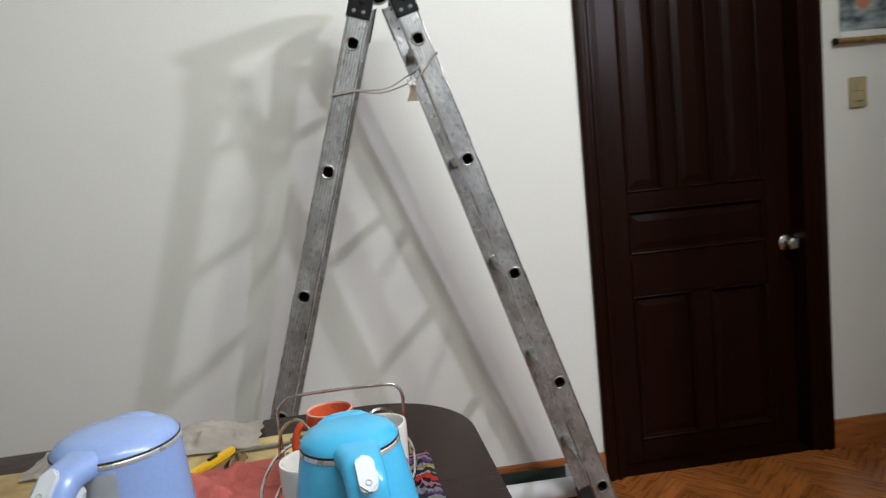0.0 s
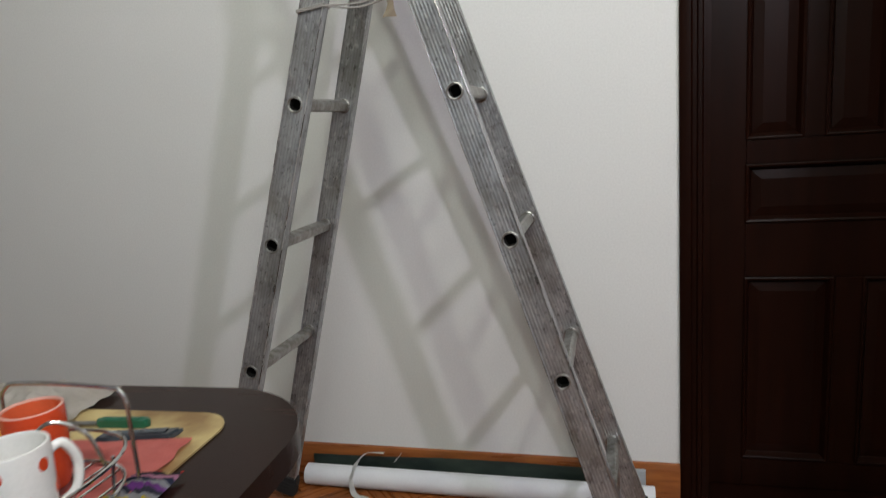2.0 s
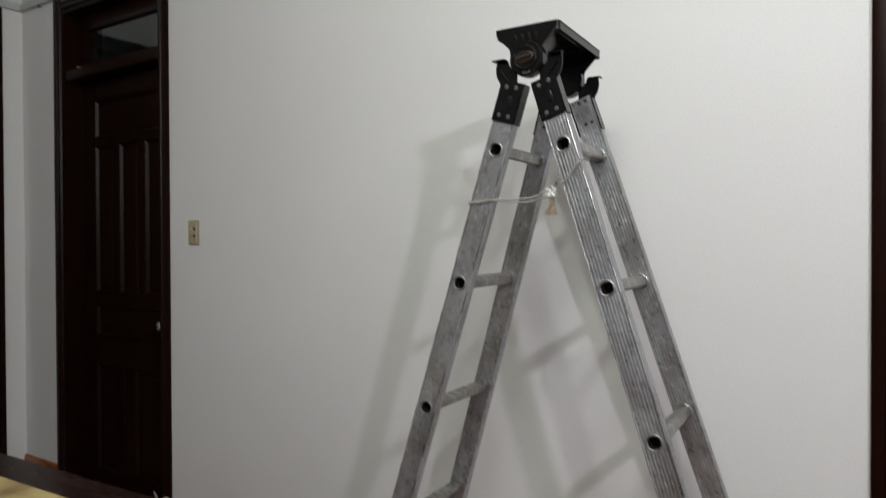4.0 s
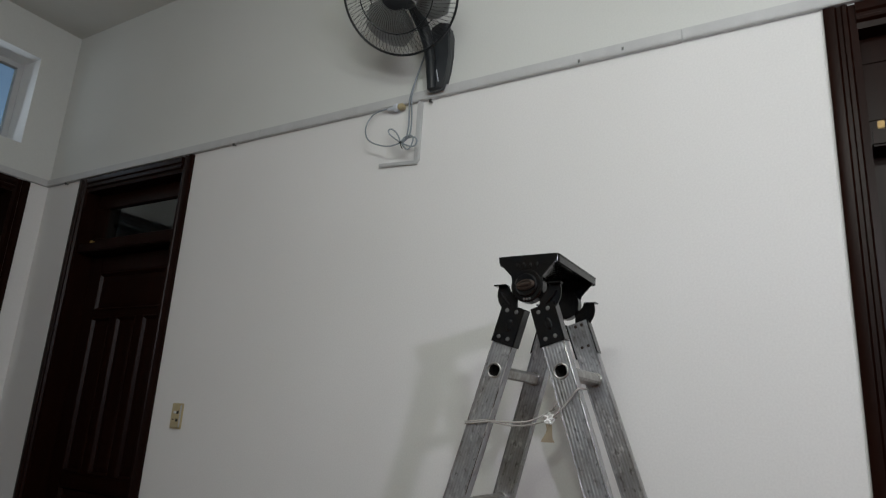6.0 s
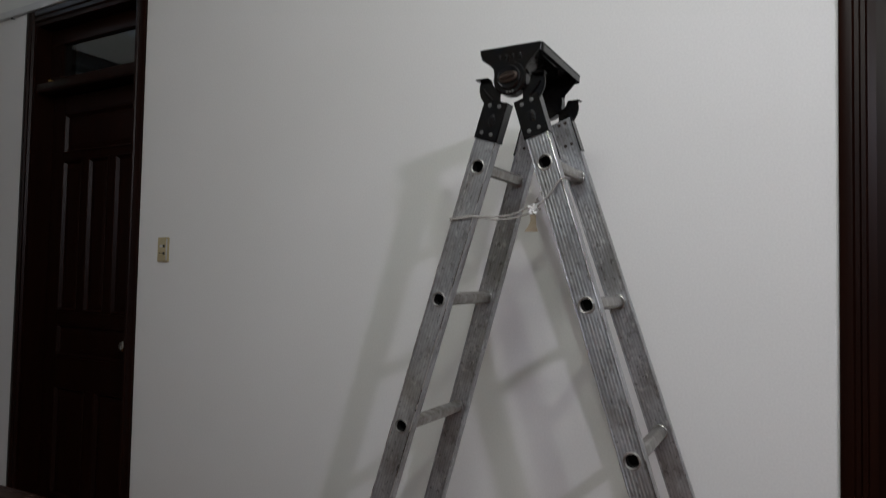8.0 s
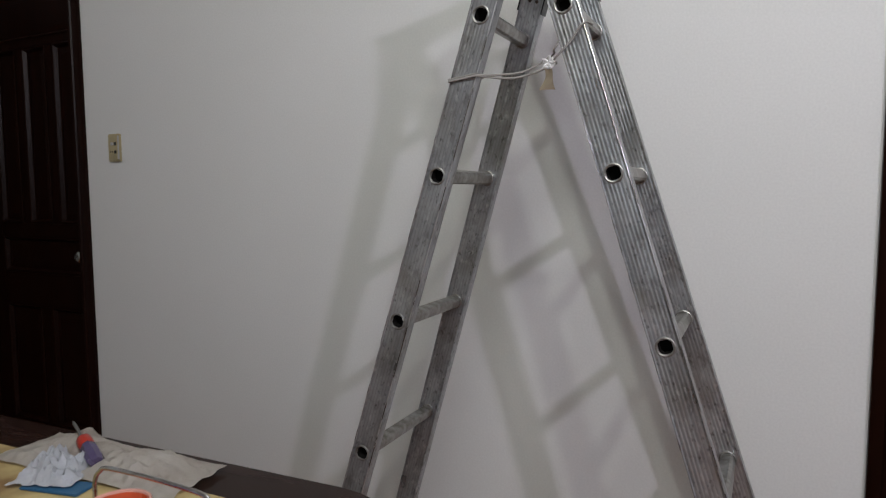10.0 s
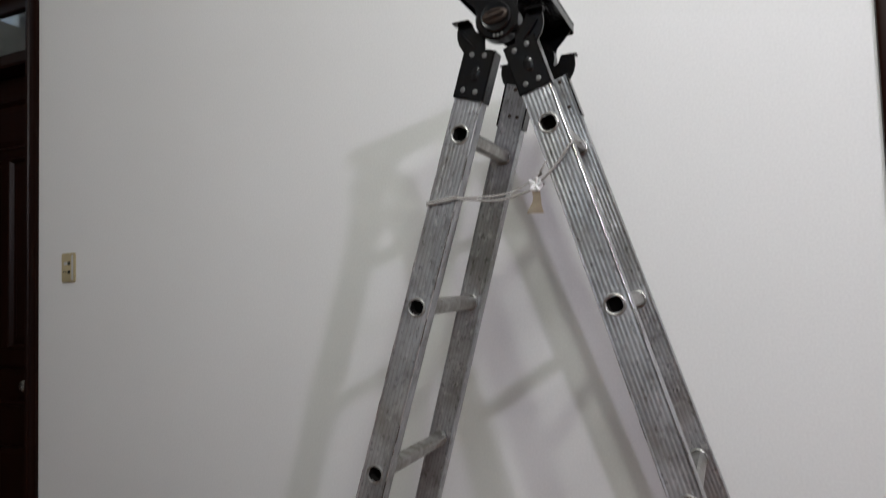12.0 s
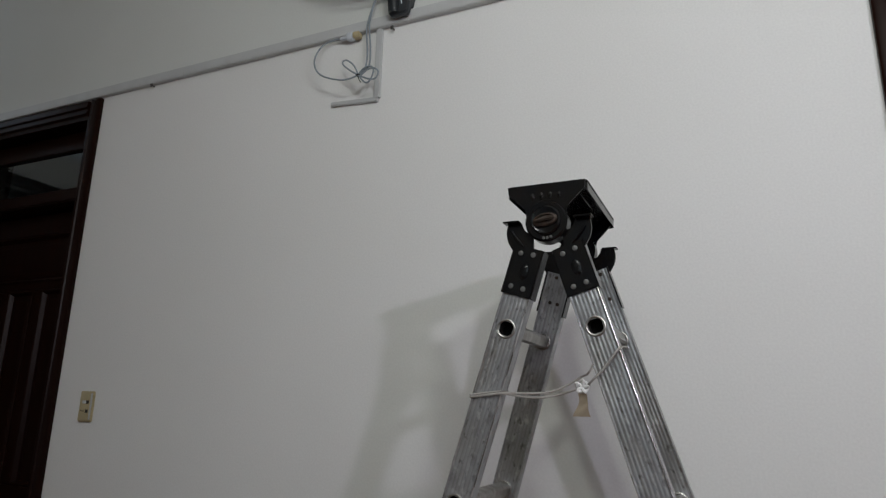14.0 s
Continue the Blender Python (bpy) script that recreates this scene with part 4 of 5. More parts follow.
for k in range(3):
    bm = bmesh.new()
    rows = []
    for i in range(7):
        r = 0.03 + 0.172 * i / 6
        wd = 0.66 * (0.5 + 0.9 * math.sin(math.pi * min(1, 0.15 + i / 8)))
        rows.append([bm.verts.new(HEAD @ Vector((r * math.cos(k * math.tau / 3 + s * wd), r * math.sin(k * math.tau / 3 + s * wd), GZ - 0.008 + 0.028 * s))) for s in (-1, -0.5, 0, 0.5, 1)])
    for a, b in zip(rows, rows[1:]):
        for i in range(4):
            bm.faces.new((a[i], a[i + 1], b[i + 1], b[i]))
    bmesh.ops.solidify(bm, geom=list(bm.faces), thickness=0.002)
    part("fan_blade", bm, M["blade"], fan, "smoky plastic blade")
bm = bmesh.new()
add_lathe(bm, [(0, GZ + 0.03), (0.02, GZ + 0.028), (0.034, GZ + 0.01), (0.034, GZ - 0.025), (0, GZ - 0.025)], 24, m=HEAD)
part("blade_hub", bm, M["fan"], fan)



def slack(bm):
    """Lets the loops hang clear of the wall."""
    for v in bm.verts:
        off = 0.05 * min(1, max(0, (2.76 - v.co.z) / 0.12))
        v.co += Vector((0.65 * off, -off, -0.55 * off))


lead = thing("fan_lead", "grey fan cable tied in a bundle with its plug", "cable")
bm = bmesh.new()
add_tube(bm, spline([(-0.150, -0.030, 3.02), (-0.176, -0.026, 2.985), (-0.203, -0.026, 2.90), (-0.224, -0.027, 2.82), (-0.226, -0.027, 2.78), (-0.222, -0.020, 2.70), (-0.224, -0.020, 2.63), (-0.25, -0.022, 2.60), (-0.262, -0.024, 2.597)]), 0.0031, 8)
add_tube(bm, spline([(-0.150, -0.026, 3.01), (-0.182, -0.024, 2.965), (-0.213, -0.025, 2.88), (-0.235, -0.026, 2.80), (-0.237, -0.026, 2.765), (-0.234, -0.020, 2.68), (-0.240, -0.02, 2.62), (-0.262, -0.022, 2.595)]), 0.0031, 8)
add_tube(bm, spline([(-0.262, -0.024, 2.597), (-0.33, -0.026, 2.592), (-0.42, -0.028, 2.63), (-0.452, -0.028, 2.69), (-0.43, -0.026, 2.748), (-0.385, -0.022, 2.768), (-0.345, -0.02, 2.768)]), 0.0031, 8)
for pts in ([(0, 0), (-0.03, 0.022), (-0.062, 0.05), (-0.07, 0.068), (-0.052, 0.07), (-0.02, 0.04), (0, 0)], [(0, 0), (0.03, 0.012), (0.065, 0.012), (0.082, -0.008), (0.07, -0.028), (0.04, -0.022), (0, 0)], [(0, 0), (0.02, 0.02), (0.05, 0.022), (0.062, 0.002), (0.05, -0.03), (0.03, -0.034), (0, 0)]):
    add_tube(bm, spline([(-0.262 + x, -0.026 - 0.006 * math.sin(9 * x), 2.597 + z) for x, z in pts]), 0.0031, 8)
slack(bm)
part("cable", bm, M["cable"], lead)
bm = bmesh.new()
add_tube(bm, [(-0.262 + 0.0075 * math.cos(a), -0.024 + 0.0075 * math.sin(a), 2.597) for a in [k * math.tau / 10 for k in range(10)]], 0.0024, 6, True)
add_tube(bm, spline([(-0.262, -0.03, 2.597), (-0.255, -0.034, 2.58), (-0.248, -0.03, 2.565)]), 0.0018, 6)
slack(bm)
part("cable_tie", bm, M["rubber"], lead, "black tie")
bm = bmesh.new()
add_lathe(bm, [(0.004, 0), (0.007, 0.005), (0.009, 0.03), (0.016, 0.036), (0.017, 0.055), (0.014, 0.058), (0, 0.058)], 18, m=pose(-0.352, -0.02, 2.766, 0, 90, 0))
part("plug", bm, M["offwhite"], lead, "pale plastic plug")
part("adapter", box((-0.293, -0.034, 2.754), (-0.266, -0.006, 2.7765), 0.003), M["cream"], lead, "cream plug adapter")


# ---- paper roll and sheet by the skirting ----
roll = thing("paper_roll", "long white paper roll lying on the floor by the skirting", "paper roll", pose(0, -0.085, 0.039))
bm = bmesh.new()
turns = []
for k in range(90):
    a = k * math.tau / 30
    turns.append((0.030 + 0.008 * k / 90) * Vector((0, math.cos(a), math.sin(a))))
for x0, x1 in ((0.02, 1.19),):
    rows = [[bm.verts.new(Vector((x, 0, 0.0)) + p) for x in (x0, x0 + 0.3, x0 + 0.7, x1)] for p in turns]
    for a, b in zip(rows, rows[1:]):
        for i in range(3):
            bm.faces.new((a[i], a[i + 1], b[i + 1], b[i]))
part("sheet", bm, M["paper"], roll)
bm = bmesh.new()
add_lathe(bm, [(0.0265, 0.0), (0.0295, 0.0), (0.0295, 1.168), (0.0265, 1.168), (0.0265, 0.0)], 28, m=pose(0.021, 0, 0, 0, 90, 0))
part("core", bm, M["tag"], roll, "brown cardboard core")
sheet = thing("plastic_sheet", "dark green plastic film strip leaning on the skirting behind the roll", "sheet", pose(0, -0.03, 0))
bm = bmesh.new()
rows = []
for i in range(41):
    x = 0.02 + 1.14 * i / 40
    rows.append([bm.verts.new((x, -0.012 + 0.010 * t + 0.004 * math.sin(7 * x + 3 * t), 0.001 + (0.098 - 0.03 * max(0, 0.4 - i / 40)) * t)) for t in (0, 0.35, 0.7, 1)])
for a, b in zip(rows, rows[1:]):
    for i in range(3):
        bm.faces.new((a[i], a[i + 1], b[i + 1], b[i]))
bmesh.ops.solidify(bm, geom=list(bm.faces), thickness=0.002)
part("film", bm, M["green_sheet"], sheet)
part("end_strip", box((1.10, -0.010, 0.001), (1.165, 0.004, 0.104), 0.002), M["grey_strip"], sheet, "pale grey end strip")


def ribbon(label, pts, w=0.020):
    root = thing("ribbon", label, "ribbon")
    bm = bmesh.new()
    line = spline(pts, 7)
    rows = []
    for i, p in enumerate(line):
        q = line[min(i + 1, len(line) - 1)] - line[max(i - 1, 0)]
        side = Vector((-q.y, q.x, 0.3 * q.length)).normalized() * w / 2
        tw = 0.6 * math.sin(i * 0.9)
        rows.append((bm.verts.new(p - side + Vector((0, 0, 0.002 + 0.003 * tw))), bm.verts.new(p + Vector((0, 0, 0.004))), bm.verts.new(p + side + Vector((0, 0, 0.002 - 0.002 * tw)))))
    for a, b in zip(rows, rows[1:]):
        for k in range(2):
            bm.faces.new((a[k], a[k + 1], b[k + 1], b[k]))
    bmesh.ops.solidify(bm, geom=list(bm.faces), thickness=0.0012)
    part("strip", bm, M["ribbon"], root)


TIE = "crumpled white cloth ribbon trailing over the paper roll"
ribbon(TIE, [(0.30, -0.05, 0.112), (0.235, -0.05, 0.108), (0.205, -0.075, 0.085), (0.20, -0.122, 0.055), (0.215, -0.145, 0.008), (0.27, -0.165, 0.002), (0.33, -0.20, 0.001), (0.40, -0.19, 0.001)])
ribbon(TIE, [(0.36, -0.045, 0.112), (0.345, -0.05, 0.095), (0.335, -0.06, 0.085)], 0.008)
ribbon(TIE, [(0.52, -0.135, 0.001), (0.58, -0.13, 0.004), (0.64, -0.15, 0.001), (0.71, -0.165, 0.001), (0.76, -0.185, 0.001)], 0.009)

# ---- the table ----
TZ = 0.780
TC = pose(-0.235, -1.545, 0, 0, 0, 2.2)
table = thing("dining_table", "dark brown varnished wooden table with rounded corners", "table", TC)
bm = bmesh.new()
add_prism(bm, rounded(1.748, 0.96, 0.20, 14), TZ - 0.042, TZ, 0.013, None, 4)
part("tabletop", bm, M["table"], table)
bm = bmesh.new()
add_prism(bm, rounded(1.52, 0.74, 0.14, 8), TZ - 0.13, TZ - 0.042)
part("apron", bm, M["table"], table)
for sx in (-1, 1):
    for sy in (-1, 1):
        bm = bmesh.new()
        add_lathe(bm, [(0, 0), (0.026, 0), (0.030, 0.02), (0.026, 0.05), (0.032, 0.20), (0.045, 0.42), (0.050, 0.54), (0.038, 0.57), (0.050, 0.60), (0.050, 0.655), (0, 0.655)], 24, (sx * 0.70, sy * 0.33, 0))
        part("leg", bm, M["table"], table, "turned dark wooden leg")

table_mat = thing("table_mat", "stained tan plastic table cover with rounded corners", "table cover", TC @ pose(0, 0, TZ))
bm = bmesh.new()
add_prism(bm, rounded(1.50, 0.745, 0.060, 10), 0.0005, 0.0035, 0.001, None, 1)
part("sheet", bm, M["mat"], table_mat)
MZ = TZ + 0.004


# ---- kettles ----
def kettle(name, label, m, body_mat, wide, tall, low_wide, panel):
    """An electric kettle whose grip stands to -y of its body."""
    root = thing(name, label, "kettle", m, "electric kettles")
    h, dome = tall - 0.023, 0.023
    bm = bmesh.new()
    add_lathe(bm, [(0, 0), (low_wide * 1.02, 0), (low_wide * 1.03, 0.012), (low_wide * 0.99, 0.017), (low_wide * 1.0, 0.024), (low_wide * 0.99, 0.06), (low_wide * 0.5 + wide * 0.5, h * 0.62), (wide * 1.0, h), (wide * 0.97, h + 0.002), (0, h + 0.002)], 48)
    body = part("body", bm, body_mat, root)
    bm = bmesh.new()
    add_lathe(bm, [(wide * 0.985, h - 0.001), (wide * 1.012, h), (wide * 1.012, h + 0.0034), (wide * 0.985, h + 0.005)], 48)
    part("rim", bm, M["steel_rim"], body, "thin chrome rim")
    bm = bmesh.new()
    add_lathe(bm, [(wide * 1.0, h + 0.005), (wide * 0.985, h + 0.008), (wide * 0.90, h + 0.014), (wide * 0.66, h + 0.0195), (wide * 0.3, h + 0.0225), (0, h + dome)], 48)
    # spout lip opposite the grip and the dark seam under the lid
    add_lathe(bm, [(0.012, h - 0.020), (0.017, h - 0.002), (0.015, h + 0.006), (0, h + 0.009)], 20, (0, wide * 0.90, 0), (1.0, 1.0))
    lid = part("lid", bm, body_mat, root)
    bm = bmesh.new()
    add_lathe(bm, [(wide * 0.99, h + 0.0042), (wide * 1.004, h + 0.0046), (wide * 1.004, h + 0.0064), (wide * 0.98, h + 0.007)], 48)
    part("lid_seam", bm, M["slot"], lid, "dark seam under the lid")
    # pale panel down the body behind the grip
    if panel:
        bm = bmesh.new()
        strip = [(low_wide * 1.0, 0.026), (low_wide * 0.995, 0.06), (low_wide * 0.5 + wide * 0.5, h * 0.62), (wide * 1.0, h - 0.004)]
        rows = [[bm.verts.new(((r + 0.0016) * math.cos(radians(an)), (r + 0.0016) * math.sin(radians(an)), z)) for an in range(-124, -55, 4)] for r, z in strip]
        for a, b in zip(rows, rows[1:]):
            for k in range(len(a) - 1):
                bm.faces.new((a[k], a[k + 1], b[k + 1], b[k]))
        bmesh.ops.solidify(bm, geom=list(bm.faces), thickness=0.0025)
        part("rear_panel", bm, M["offwhite"], body, "pale grey panel behind the grip")
    bm = bmesh.new()
    add_lathe(bm, [(0, 0), (0.016, 0), (0.020, -0.003), (0.022, -0.0045), (0, -0.0046)], 22, (0, wide * 0.55, h + 0.0215), (1.25, 0.6))
    part("lid_recess", bm, body_mat, lid)
    # grip: a broad strap from the lid's edge, out and down to the foot
    path = spline([(0, -wide * 0.66, h + 0.004), (0, -wide * 0.95, h + 0.003), (0, -wide - 0.022, h - 0.001), (0, -wide - 0.037, h - 0.022), (0, -wide - 0.041, h - 0.075), (0, -low_wide * 1.40, h * 0.30), (0, -low_wide * 1.05, h * 0.14)], 6)
    bm = bmesh.new()
    rings = []
    for i, p in enumerate(path):
        q = (path[min(i + 1, len(path) - 1)] - path[max(i - 1, 0)]).normalized()
        out = Vector((0, q.z, -q.y))
        if out.y > 0 and out.z < 0:
            out = -out
        t = i / (len(path) - 1)
        half, deep = 0.021 - 0.004 * t + 0.005 * max(0, 1 - 4 * t), 0.013 - 0.002 * t
        rings.append([bm.verts.new(p + Vector((half * math.copysign(abs(math.cos(a)) ** 0.6, math.cos(a)), 0, 0)) + out * deep * math.copysign(abs(math.sin(a)) ** 0.7, math.sin(a))) for a in [math.tau * k / 18 for k in range(18)]])
    for a, b in zip(rings, rings[1:]):
        for k in range(18):
            bm.faces.new((a[k], a[(k + 1) % 18], b[(k + 1) % 18], b[k]))
    bm.faces.new(rings[0])
    bm.faces.new(rings[-1])
    grip = part("handle", bm, body_mat, root)
    # pale inner lining and the push button
    bm = bmesh.new()
    rows = []
    for i in range(9, 31):
        q = (path[i + 1] - path[i - 1]).normalized()
        inn = -Vector((0, q.z, -q.y))
        rows.append([bm.verts.new(path[i] + Vector((x, 0, 0)) + inn * dd) for x, dd in ((-0.0135, 0.008), (-0.0165, 0.016), (-0.012, 0.029), (0.012, 0.029), (0.0165, 0.016), (0.0135, 0.008))])
    for a, b in zip(rows, rows[1:]):
        for k in range(6):
            bm.faces.new((a[k], a[(k + 1) % 6], b[(k + 1) % 6], b[k]))
    bm.faces.new(rows[0])
    bm.faces.new(rows[-1][::-1])
    part("handle_lining", bm, M["offwhite"], grip, "pale grey inner lining")
    k = 14
    q = (path[k + 1] - path[k - 1]).normalized()
    seat = path[k] + Vector((0, q.z, -q.y)) * 0.0105
    up = math.degrees(math.atan2(-q.z, -q.y))
    on = Matrix.Translation(seat) @ Matrix(((1, 0, 0, 0), (0, -q.y, q.z, 0), (0, -q.z, -q.y, 0), (0, 0, 0, 1)))
    bm = bmesh.new()
    add_prism(bm, rounded(0.017, 0.034, 0.007, 5), 0, 0.0055, 0.002, on, 2)
    btn = part("button", bm, M["offwhite"], grip, "pale oval push button")
    bm = bmesh.new()
    add_lathe(bm, [(0.003, 0), (0.003, 0.0006), (0.002, 0.0006), (0.002, 0)], 14, m=on @ pose(0, -0.009, 0.0055))
    part("button_mark", bm, M["grey_strip"], btn)
    return root


kettle("electric_kettle", "lilac blue plastic electric kettle on the table mat", pose(0.194, -1.682, MZ, 0, 0, -15), M["lilac"], 0.063, 0.230, 0.074, True)
kettle("electric_kettle", "glossy sky blue plastic electric kettle on the table mat", pose(0.440, -1.735, MZ, 0, 0, 12), M["sky"], 0.050, 0.220, 0.080, False)


# ---- mugs in a wire rack ----
def mug(label, m, outside, inside, r, h, turn, rim=None, dots=0):
    root = thing("mug", label, "mug", m, "mugs in the rack")
    bm = bmesh.new()
    add_lathe(bm, [(0, 0.003), (r * 0.72, 0.003), (r * 0.75, 0), (r * 0.84, 0.004), (r * 0.93, h * 0.3), (r * 0.985, h * 0.7), (r, h - 0.004), (r * 0.99, h - 0.001)], 40)
    body = part("body", bm, outside, root)
    bm = bmesh.new()
    add_lathe(bm, [(r * 0.985, h - 0.002), (r * 0.97, h), (r * 0.90, h), (r * 0.885, h - 0.003)], 40)
    part("lip", bm, rim or outside, root, "pale glazed rim")
    bm = bmesh.new()
    add_lathe(bm, [(r * 0.89, h - 0.002), (r * 0.87, h * 0.6), (r * 0.80, h * 0.15), (r * 0.6, 0.010), (0, 0.009)], 40)
    part("inside", bm, inside, root)
    bm = bmesh.new()
    c, s = math.cos(radians(turn)), math.sin(radians(turn))
    pts = spline([(r * 0.90, h * 0.82), (r * 1.30, h * 0.85), (r * 1.60, h * 0.62), (r * 1.45, h * 0.33), (r * 0.88, h * 0.2)], 7)
    add_tube(bm, [(p.x * c, p.x * s, p.y) for p in [Vector((q.x, q.y)) for q in pts]], 0.0055, 10)
    part("handle", bm, outside, root)
    if dots:
        rnd = random.Random(4)
        for j in range(3):
            for i in range(dots):
                a = math.tau * (i + 0.5 * (j % 2)) / dots + 0.1
                z = h * (0.16 + 0.33 * j)
                rr = r * (0.93 + 0.055 * z / h) if z > h * 0.3 else r * 0.895
                bm = bmesh.new()
                add_lathe(bm, [(0, 0.0011), (0.0062, 0.0007), (0.0072, -0.001)], 12, squash=(1, 1.25), m=Matrix.Rotation(a, 4, "Z") @ pose(rr, 0, z, 0, 90, 0) @ pose(0, 0, 0, 0, 0, 90))
                part("dot", bm, M["red_glaze"], root, "raised red dot")
    return root


RZ = TZ + 0.022
mug("orange-red glazed mug with a pale rim in the rack", pose(0.388, -1.402, RZ), M["red_glaze"], M["red_inside"], 0.036, 0.105, 200, M["red_lip"])
mug("white glazed mug with red dots standing in the rack", pose(0.463, -1.500, RZ), M["white_glaze"], M["white_glaze"], 0.0380, 0.109, 62, None, 5)
mug("plain white glazed mug in the front of the rack", pose(0.372, -1.562, RZ - 0.001, 0, 0, 0), M["white_glaze"], M["white_glaze"], 0.039, 0.098, 0)

rack = thing("mug_rack", "chrome wire mug rack with a looped carrying handle", "rack", pose(0.402, -1.475, TZ))
WIRE = 0.0024


def oval(rx, ry, z, n=48):
    return [(rx * math.copysign(abs(math.cos(a)) ** 0.75, math.cos(a)), ry * math.copysign(abs(math.sin(a)) ** 0.75, math.sin(a)), z) for a in [math.tau * k / n for k in range(n)]]


for rx, ry, z in ((0.100, 0.135, 0.022), (0.106, 0.141, 0.064)):
    bm = bmesh.new()
    add_tube(bm, oval(rx, ry, z), WIRE, 8, True)
    part("ring", bm, M["chrome"], rack)
for k in range(7):
    x = -0.075 + 0.025 * k
    y = 0.135 * (1 - (abs(x) / 0.100) ** 2.6) ** (1 / 2.6)
    bm = bmesh.new()
    add_tube(bm, [(x, -y, 0.019), (x, y, 0.019)], WIRE * 0.8, 8)
    part("base_wire", bm, M["chrome"], rack)
for a in (35, 145, 215, 325):
    cx, cy = 0.100 * math.cos(radians(a)), 0.135 * math.sin(radians(a))
    bm = bmesh.new()
    add_tube(bm, spline([(cx * 1.06, cy * 1.05, 0.064), (cx * 1.02, cy * 1.02, 0.03), (cx * 1.02, cy * 1.02, 0.012), (cx * 1.08, cy * 1.06, 0.0068)], 5), WIRE, 8)
    part("leg", bm, M["chrome"], rack)
hx, hy, hz = 0.098, 0.105, 0.143
bm = bmesh.new()
add_tube(bm, spline([(-hx, hy, 0.022), (-hx, hy, 0.10), (-hx + 0.002, hy, 0.124), (-hx + 0.012, hy, hz - 0.006), (-hx + 0.028, hy, hz), (0, hy, hz + 0.002), (hx - 0.022, hy, hz), (hx - 0.006, hy, hz - 0.006), (hx, hy, 0.124), (hx, hy, 0.10), (hx, hy, 0.022)], 7), WIRE * 1.15, 10)
part("carrying_handle", bm, M["chrome"], rack)
for s in (-1, 1):
    bm = bmesh.new()
    add_tube(bm, spline([(s * 0.02, 0.02, 0.02), (s * 0.03, 0.02, 0.095), (s * 0.055, 0.03, 0.13), (s * 0.085, 0.05, 0.11), (s * 0.095, 0.06, 0.064)], 7), WIRE, 8)
    part("divider", bm, M["chrome"], rack)

# ---- cloths and small things on the mat ----
cl = thing("coral_cloth", "crumpled coral red microfibre cloth lying on the table mat", "cloth", pose(0.290, -1.350, MZ, 0, 0, 9))
part("cloth", cloth(0.41, 0.17, 72, 34, 0.012, 11, 0.07, 0.0022, ((-0.13, -0.02, 0.035, 0.030), (-0.06, 0.01, 0.03, 0.026), (-0.17, 0.03, 0.03, 0.018), (-0.09, -0.05, 0.02, 0.02))), M["coral"], cl)
rag = thing("beige_rag", "crumpled greyish beige rag at the table's edge", "rag", pose(0.022, -1.150, MZ, 0, 0, 3))
part("cloth", cloth(0.41, 0.13, 84, 40, 0.030, 23, 0.07, 0.0025, ((-0.12, 0.01, 0.045, 0.016), (-0.04, 0.015, 0.03, 0.012), (0.03, 0.01, 0.04, 0.014), (0.10, 0.0, 0.022, 0.008), (0.15, 0.01, 0.03, 0.012))), M["beige_rag"], rag)
tis = thing("tissue", "crumpled white tissue on the mat before the rag", "tissue", pose(-0.005, -1.222, MZ + 0.004, 0, 0, 20))
part("cloth", cloth(0.105, 0.085, 34, 26, 0.030, 5, 0.25, 0.0012, ((0, 0.01, 0.035, 0.018),)), M["tissue"], tis)
pk = thing("blue_packet", "small flat dark blue packet under the tissue", "packet", pose(0.030, -1.242, MZ, 0, 0, 12))
part("packet", box((-0.055, -0.022, 0), (0.055, 0.022, 0.004), 0.0015), M["blue_pack"], pk)

drv = thing("screwdriver", "screwdriver with a red and violet handle lying on the rag", "screwdriver", pose(0.005, -1.158, MZ + 0.048, 0, 90 + 8, -28))
bm = bmesh.new()
add_lathe(bm, [(0, -0.002), (0.010, -0.001), (0.0135, 0.006), (0.0135, 0.05), (0.011, 0.058), (0.010, 0.062)], 8)
part("grip", bm, M["violet_plastic"], drv, "violet plastic grip")
bm = bmesh.new()
add_lathe(bm, [(0.010, 0.060), (0.0125, 0.065), (0.0125, 0.082), (0.007, 0.092), (0.0, 0.093)], 20)
part("ferrule", bm, M["red_plastic"], drv, "red plastic collar")
bm = bmesh.new()
add_cyl(bm, (0, 0, 0.09), (0, 0, 0.150), 0.0028, 0.0026, 12)
add_cyl(bm, (0, 0, 0.150), (0, 0, 0.160), 0.0026, 0.0010, 8)
part("shaft", bm, M["steel"], drv, "steel shaft")
drv.matrix_basis = pose(0.050, -1.188, MZ + 0.024, 0, 0, 0) @ pose(0, 0, 0, 0, -80, -22)

cut = thing("utility_knife", "yellow plastic snap-off utility knife on the mat", "knife", pose(0.163, -1.256, MZ, 0, 0, 62))
bm = bmesh.new()
add_prism(bm, [(-0.055, -0.009), (0.045, -0.009), (0.055, -0.003), (0.055, 0.006), (-0.050, 0.009), (-0.055, 0.005)], 0, 0.011, 0.002, None, 2)
part("body", bm, M["yellow"], cut)
part("slider", box((-0.01, -0.004, 0.0105), (0.012, 0.004, 0.015), 0.0015), M["slot"], cut)
part("blade", box((0.045, -0.004, 0.004), (0.082, 0.004, 0.0052)), M["steel"], cut, "steel blade")

clip = thing("hair_clip", "small brown mottled plastic claw clip on the mat", "clip", pose(0.205, -1.272, MZ, 0, 0, 75))
bm = bmesh.new()
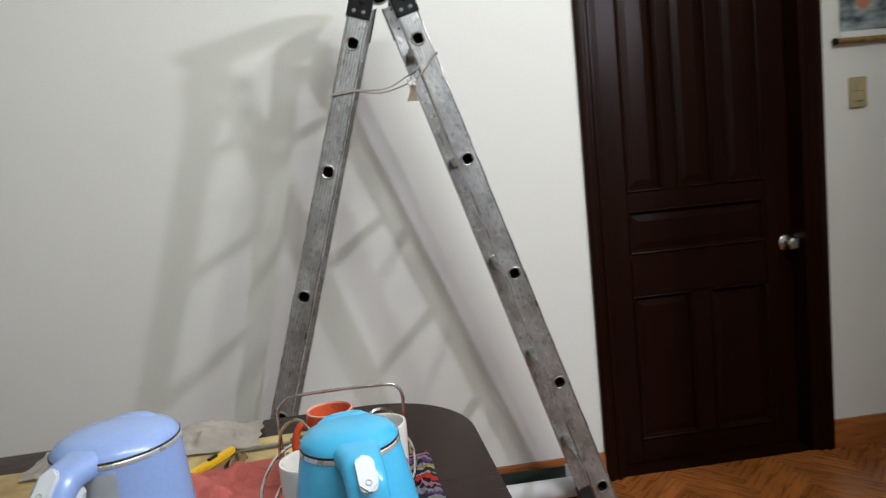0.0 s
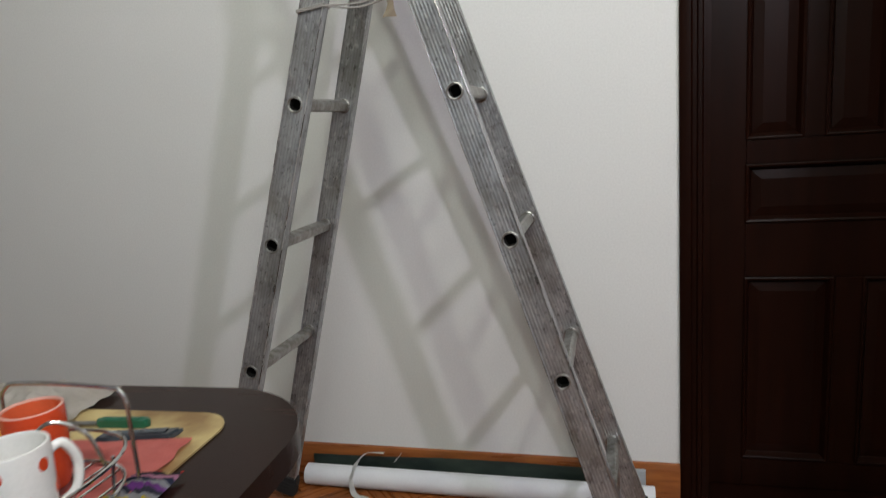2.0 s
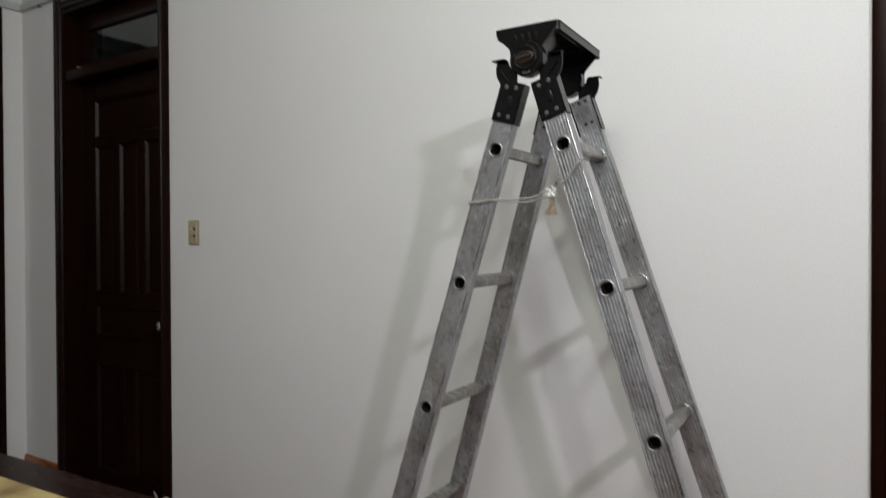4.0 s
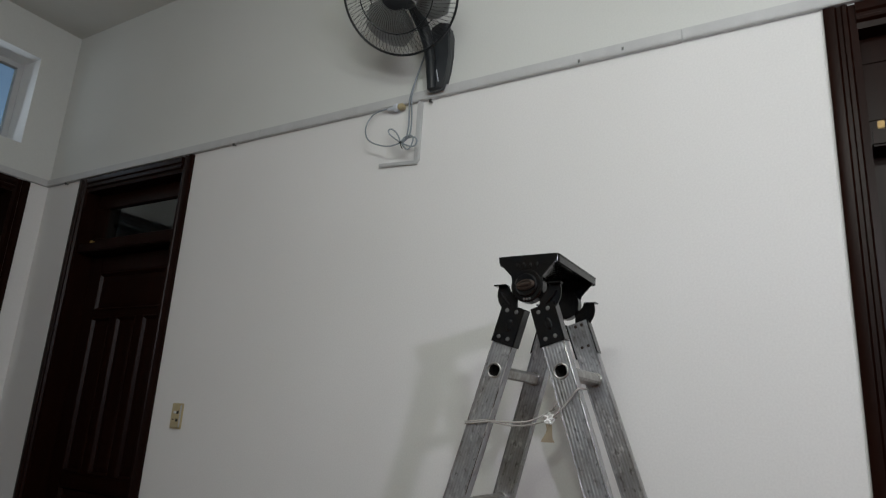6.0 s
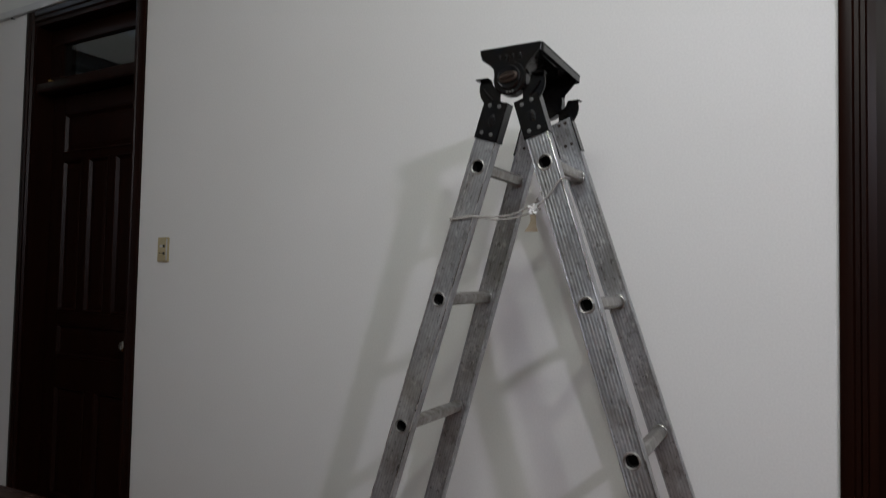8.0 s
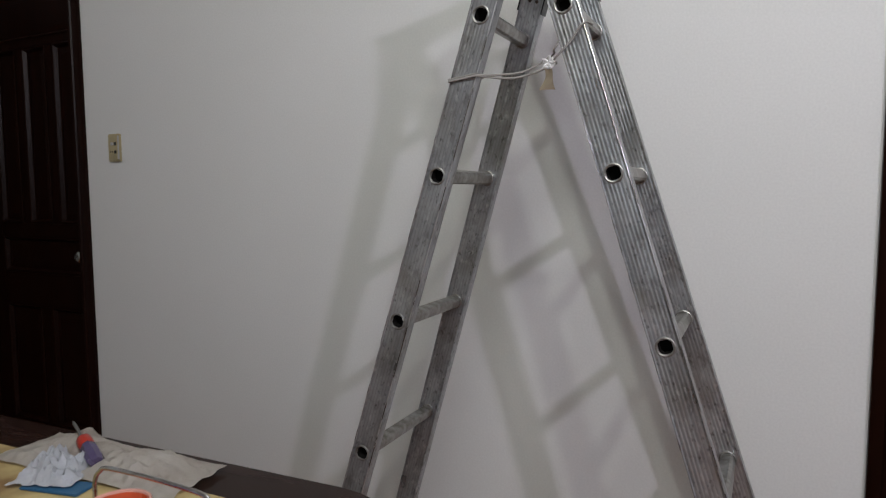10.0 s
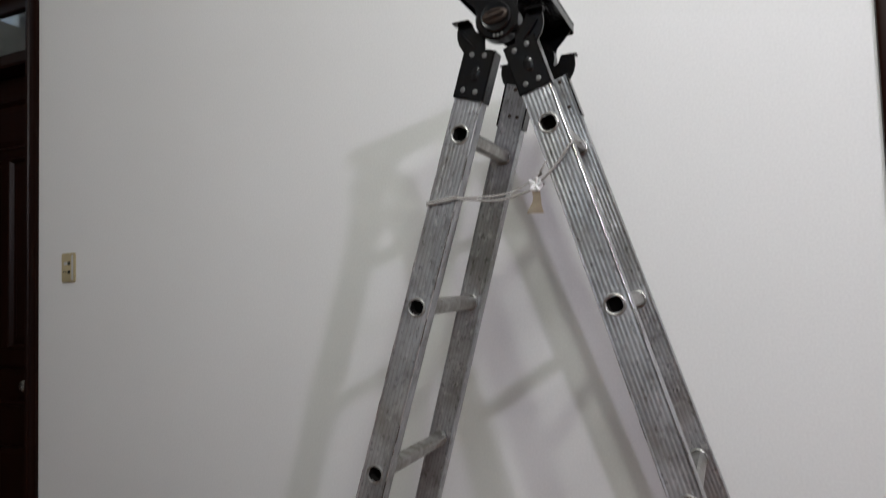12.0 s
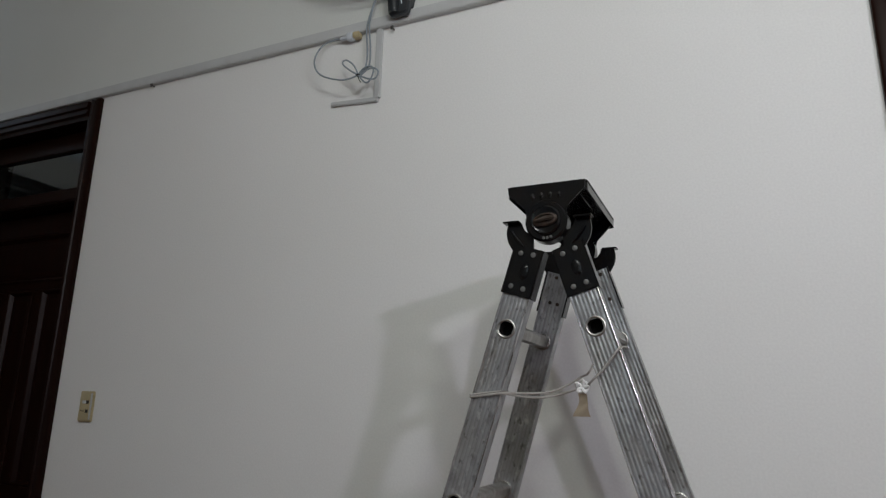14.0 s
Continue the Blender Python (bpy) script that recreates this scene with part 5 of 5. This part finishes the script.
for s in (-1, 1):
    add_prism(bm, [(-0.032, 0.0), (0.032, 0.0), (0.028, 0.014), (0.012, 0.021), (-0.012, 0.021), (-0.028, 0.014)], -0.0012, 0.0012, 0.0005, pose(0, s * 0.007, 0, 90 + s * 14, 0, 0), 1)
for k in range(6):
    add_cyl(bm, (-0.028 + 0.011 * k, -0.009, 0.0015), (-0.028 + 0.011 * k, 0.009, 0.0015), 0.0015, seg=6)
part("jaw", bm, M["brown_clip"], clip)

gk = thing("green_knife", "green plastic handled knife with a grey blade on the mat", "knife", pose(0.335, -1.206, MZ, 0, 0, 6))
bm = bmesh.new()
add_prism(bm, rounded(0.088, 0.016, 0.006, 5), 0, 0.012, 0.003, None, 2)
part("handle", bm, M["green"], gk)
part("inlay", box((-0.032, -0.004, 0.0118), (0.030, 0.004, 0.0132), 0.0006), M["green"], gk)
part("blade", box((-0.13, -0.006, 0.004), (-0.042, 0.006, 0.0055), 0.0005), M["steel"], gk, "grey steel blade")

pk2 = thing("blade_case", "smoky clear plastic case beside the green knife", "case", pose(0.392, -1.243, MZ, 0, 0, 14))
bm = bmesh.new()
add_prism(bm, [(-0.062, -0.012), (0.052, -0.014), (0.064, 0.010), (-0.052, 0.014)], 0, 0.011, 0.003, None, 2)
part("case", bm, M["smoke"], pk2)
part("lid", box((-0.045, -0.007, 0.0105), (0.045, 0.008, 0.0125), 0.001), M["smoke"], pk2)

knit = thing("striped_cloth", "knitted cloth with black, white, red, yellow and violet stripes", "cloth", pose(0.506, -1.440, MZ, 0, 0, 4))
part("cloth", cloth(0.070, 0.22, 24, 50, 0.012, 31, 0.10, 0.003), M["knit"], knit)

# ---- parquet ----
# Short staves laid as herringbone; those near the ladder and the door are pieces of their own.
PW, PL = 0.062, 0.310


def stave_mesh():
    bm = box((0, -PW / 2 + 0.0006, -0.010), (PL - 0.0008, PW / 2 - 0.0006, 0.0), 0.0)
    top = [e for e in bm.edges if all(v.co.z > -0.001 for v in e.verts)]
    bmesh.ops.bevel(bm, geom=top, offset=0.0012, segments=1, affect="EDGES")
    return finish(bm, "stave", M["plank"], False)


stave_me = stave_mesh()
rest = bmesh.new()
count = 0
r2 = math.sqrt(0.5)


def lay(px, py, ang):
    global count
    c, s = math.cos(radians(ang)), math.sin(radians(ang))
    mx, my = px + c * PL / 2, py + s * PL / 2
    if not (X_LEFT - 0.2 < mx < X_RIGHT + 0.1 and Y_BACK < my < 0.22):
        return
    if my > 0.02 and not any(a + 0.02 < mx < b - 0.02 for a, b in DOORS):
        pass
    if -0.05 < mx < 2.75 and my > -0.85 and count < 300:
        ob = new("stave", stave_me)
        ob.parent = floor
        ob.matrix_basis = pose(px, py, 0, 0, 0, ang)
        count += 1
    elif my > -2.2:
        vs = [Vector((0, -PW / 2 + 0.0006, 0)), Vector((PL, -PW / 2 + 0.0006, 0)), Vector((PL, PW / 2 - 0.0006, 0)), Vector((0, PW / 2 - 0.0006, 0))]
        t = [rest.verts.new((px + c * v.x - s * v.y, py + s * v.x + c * v.y, 0)) for v in vs]
        b = [rest.verts.new((v.co.x, v.co.y, -0.009)) for v in t]
        rest.faces.new(t)
        for k in range(4):
            rest.faces.new((t[k], b[k], b[(k + 1) % 4], t[(k + 1) % 4]))
    else:
        vs = [Vector((0, -PW / 2 + 0.0006, 0)), Vector((PL, -PW / 2 + 0.0006, 0)), Vector((PL, PW / 2 - 0.0006, 0)), Vector((0, PW / 2 - 0.0006, 0))]
        rest.faces.new([rest.verts.new((px + c * v.x - s * v.y, py + s * v.x + c * v.y, 0)) for v in vs])


# herringbone: pairs of crossed staves, stepping along the diagonal
n = int(PL / PW)
for i in range(-70, 110):
    for j in range(-14, 16):
        u, v = i * PW + j * PL, -i * PW + j * PL
        # u runs along +45 degrees, v along -45 degrees
        bx, by = (u * r2 + v * r2), (u * r2 - v * r2)
        lay(bx, by - 1.0, 45)
        lay(bx + (PL * r2) - PW * 0.5 * r2 * 0 + 0.0, by - 1.0 + PL * r2 - 0.0, -45) if False else None
        ex, ey = bx + (PL - PW / 2) * r2 + PW / 2 * r2 * 0, by + (PL - PW / 2) * r2
        lay(ex + PW / 2 * r2, ey - PW / 2 * r2 - 1.0 + 0.0, -45)
rest_ob = part("stave_field", rest, M["plank"], floor, smooth=False)
tagged(rest_ob, "", "", "", "stuff")
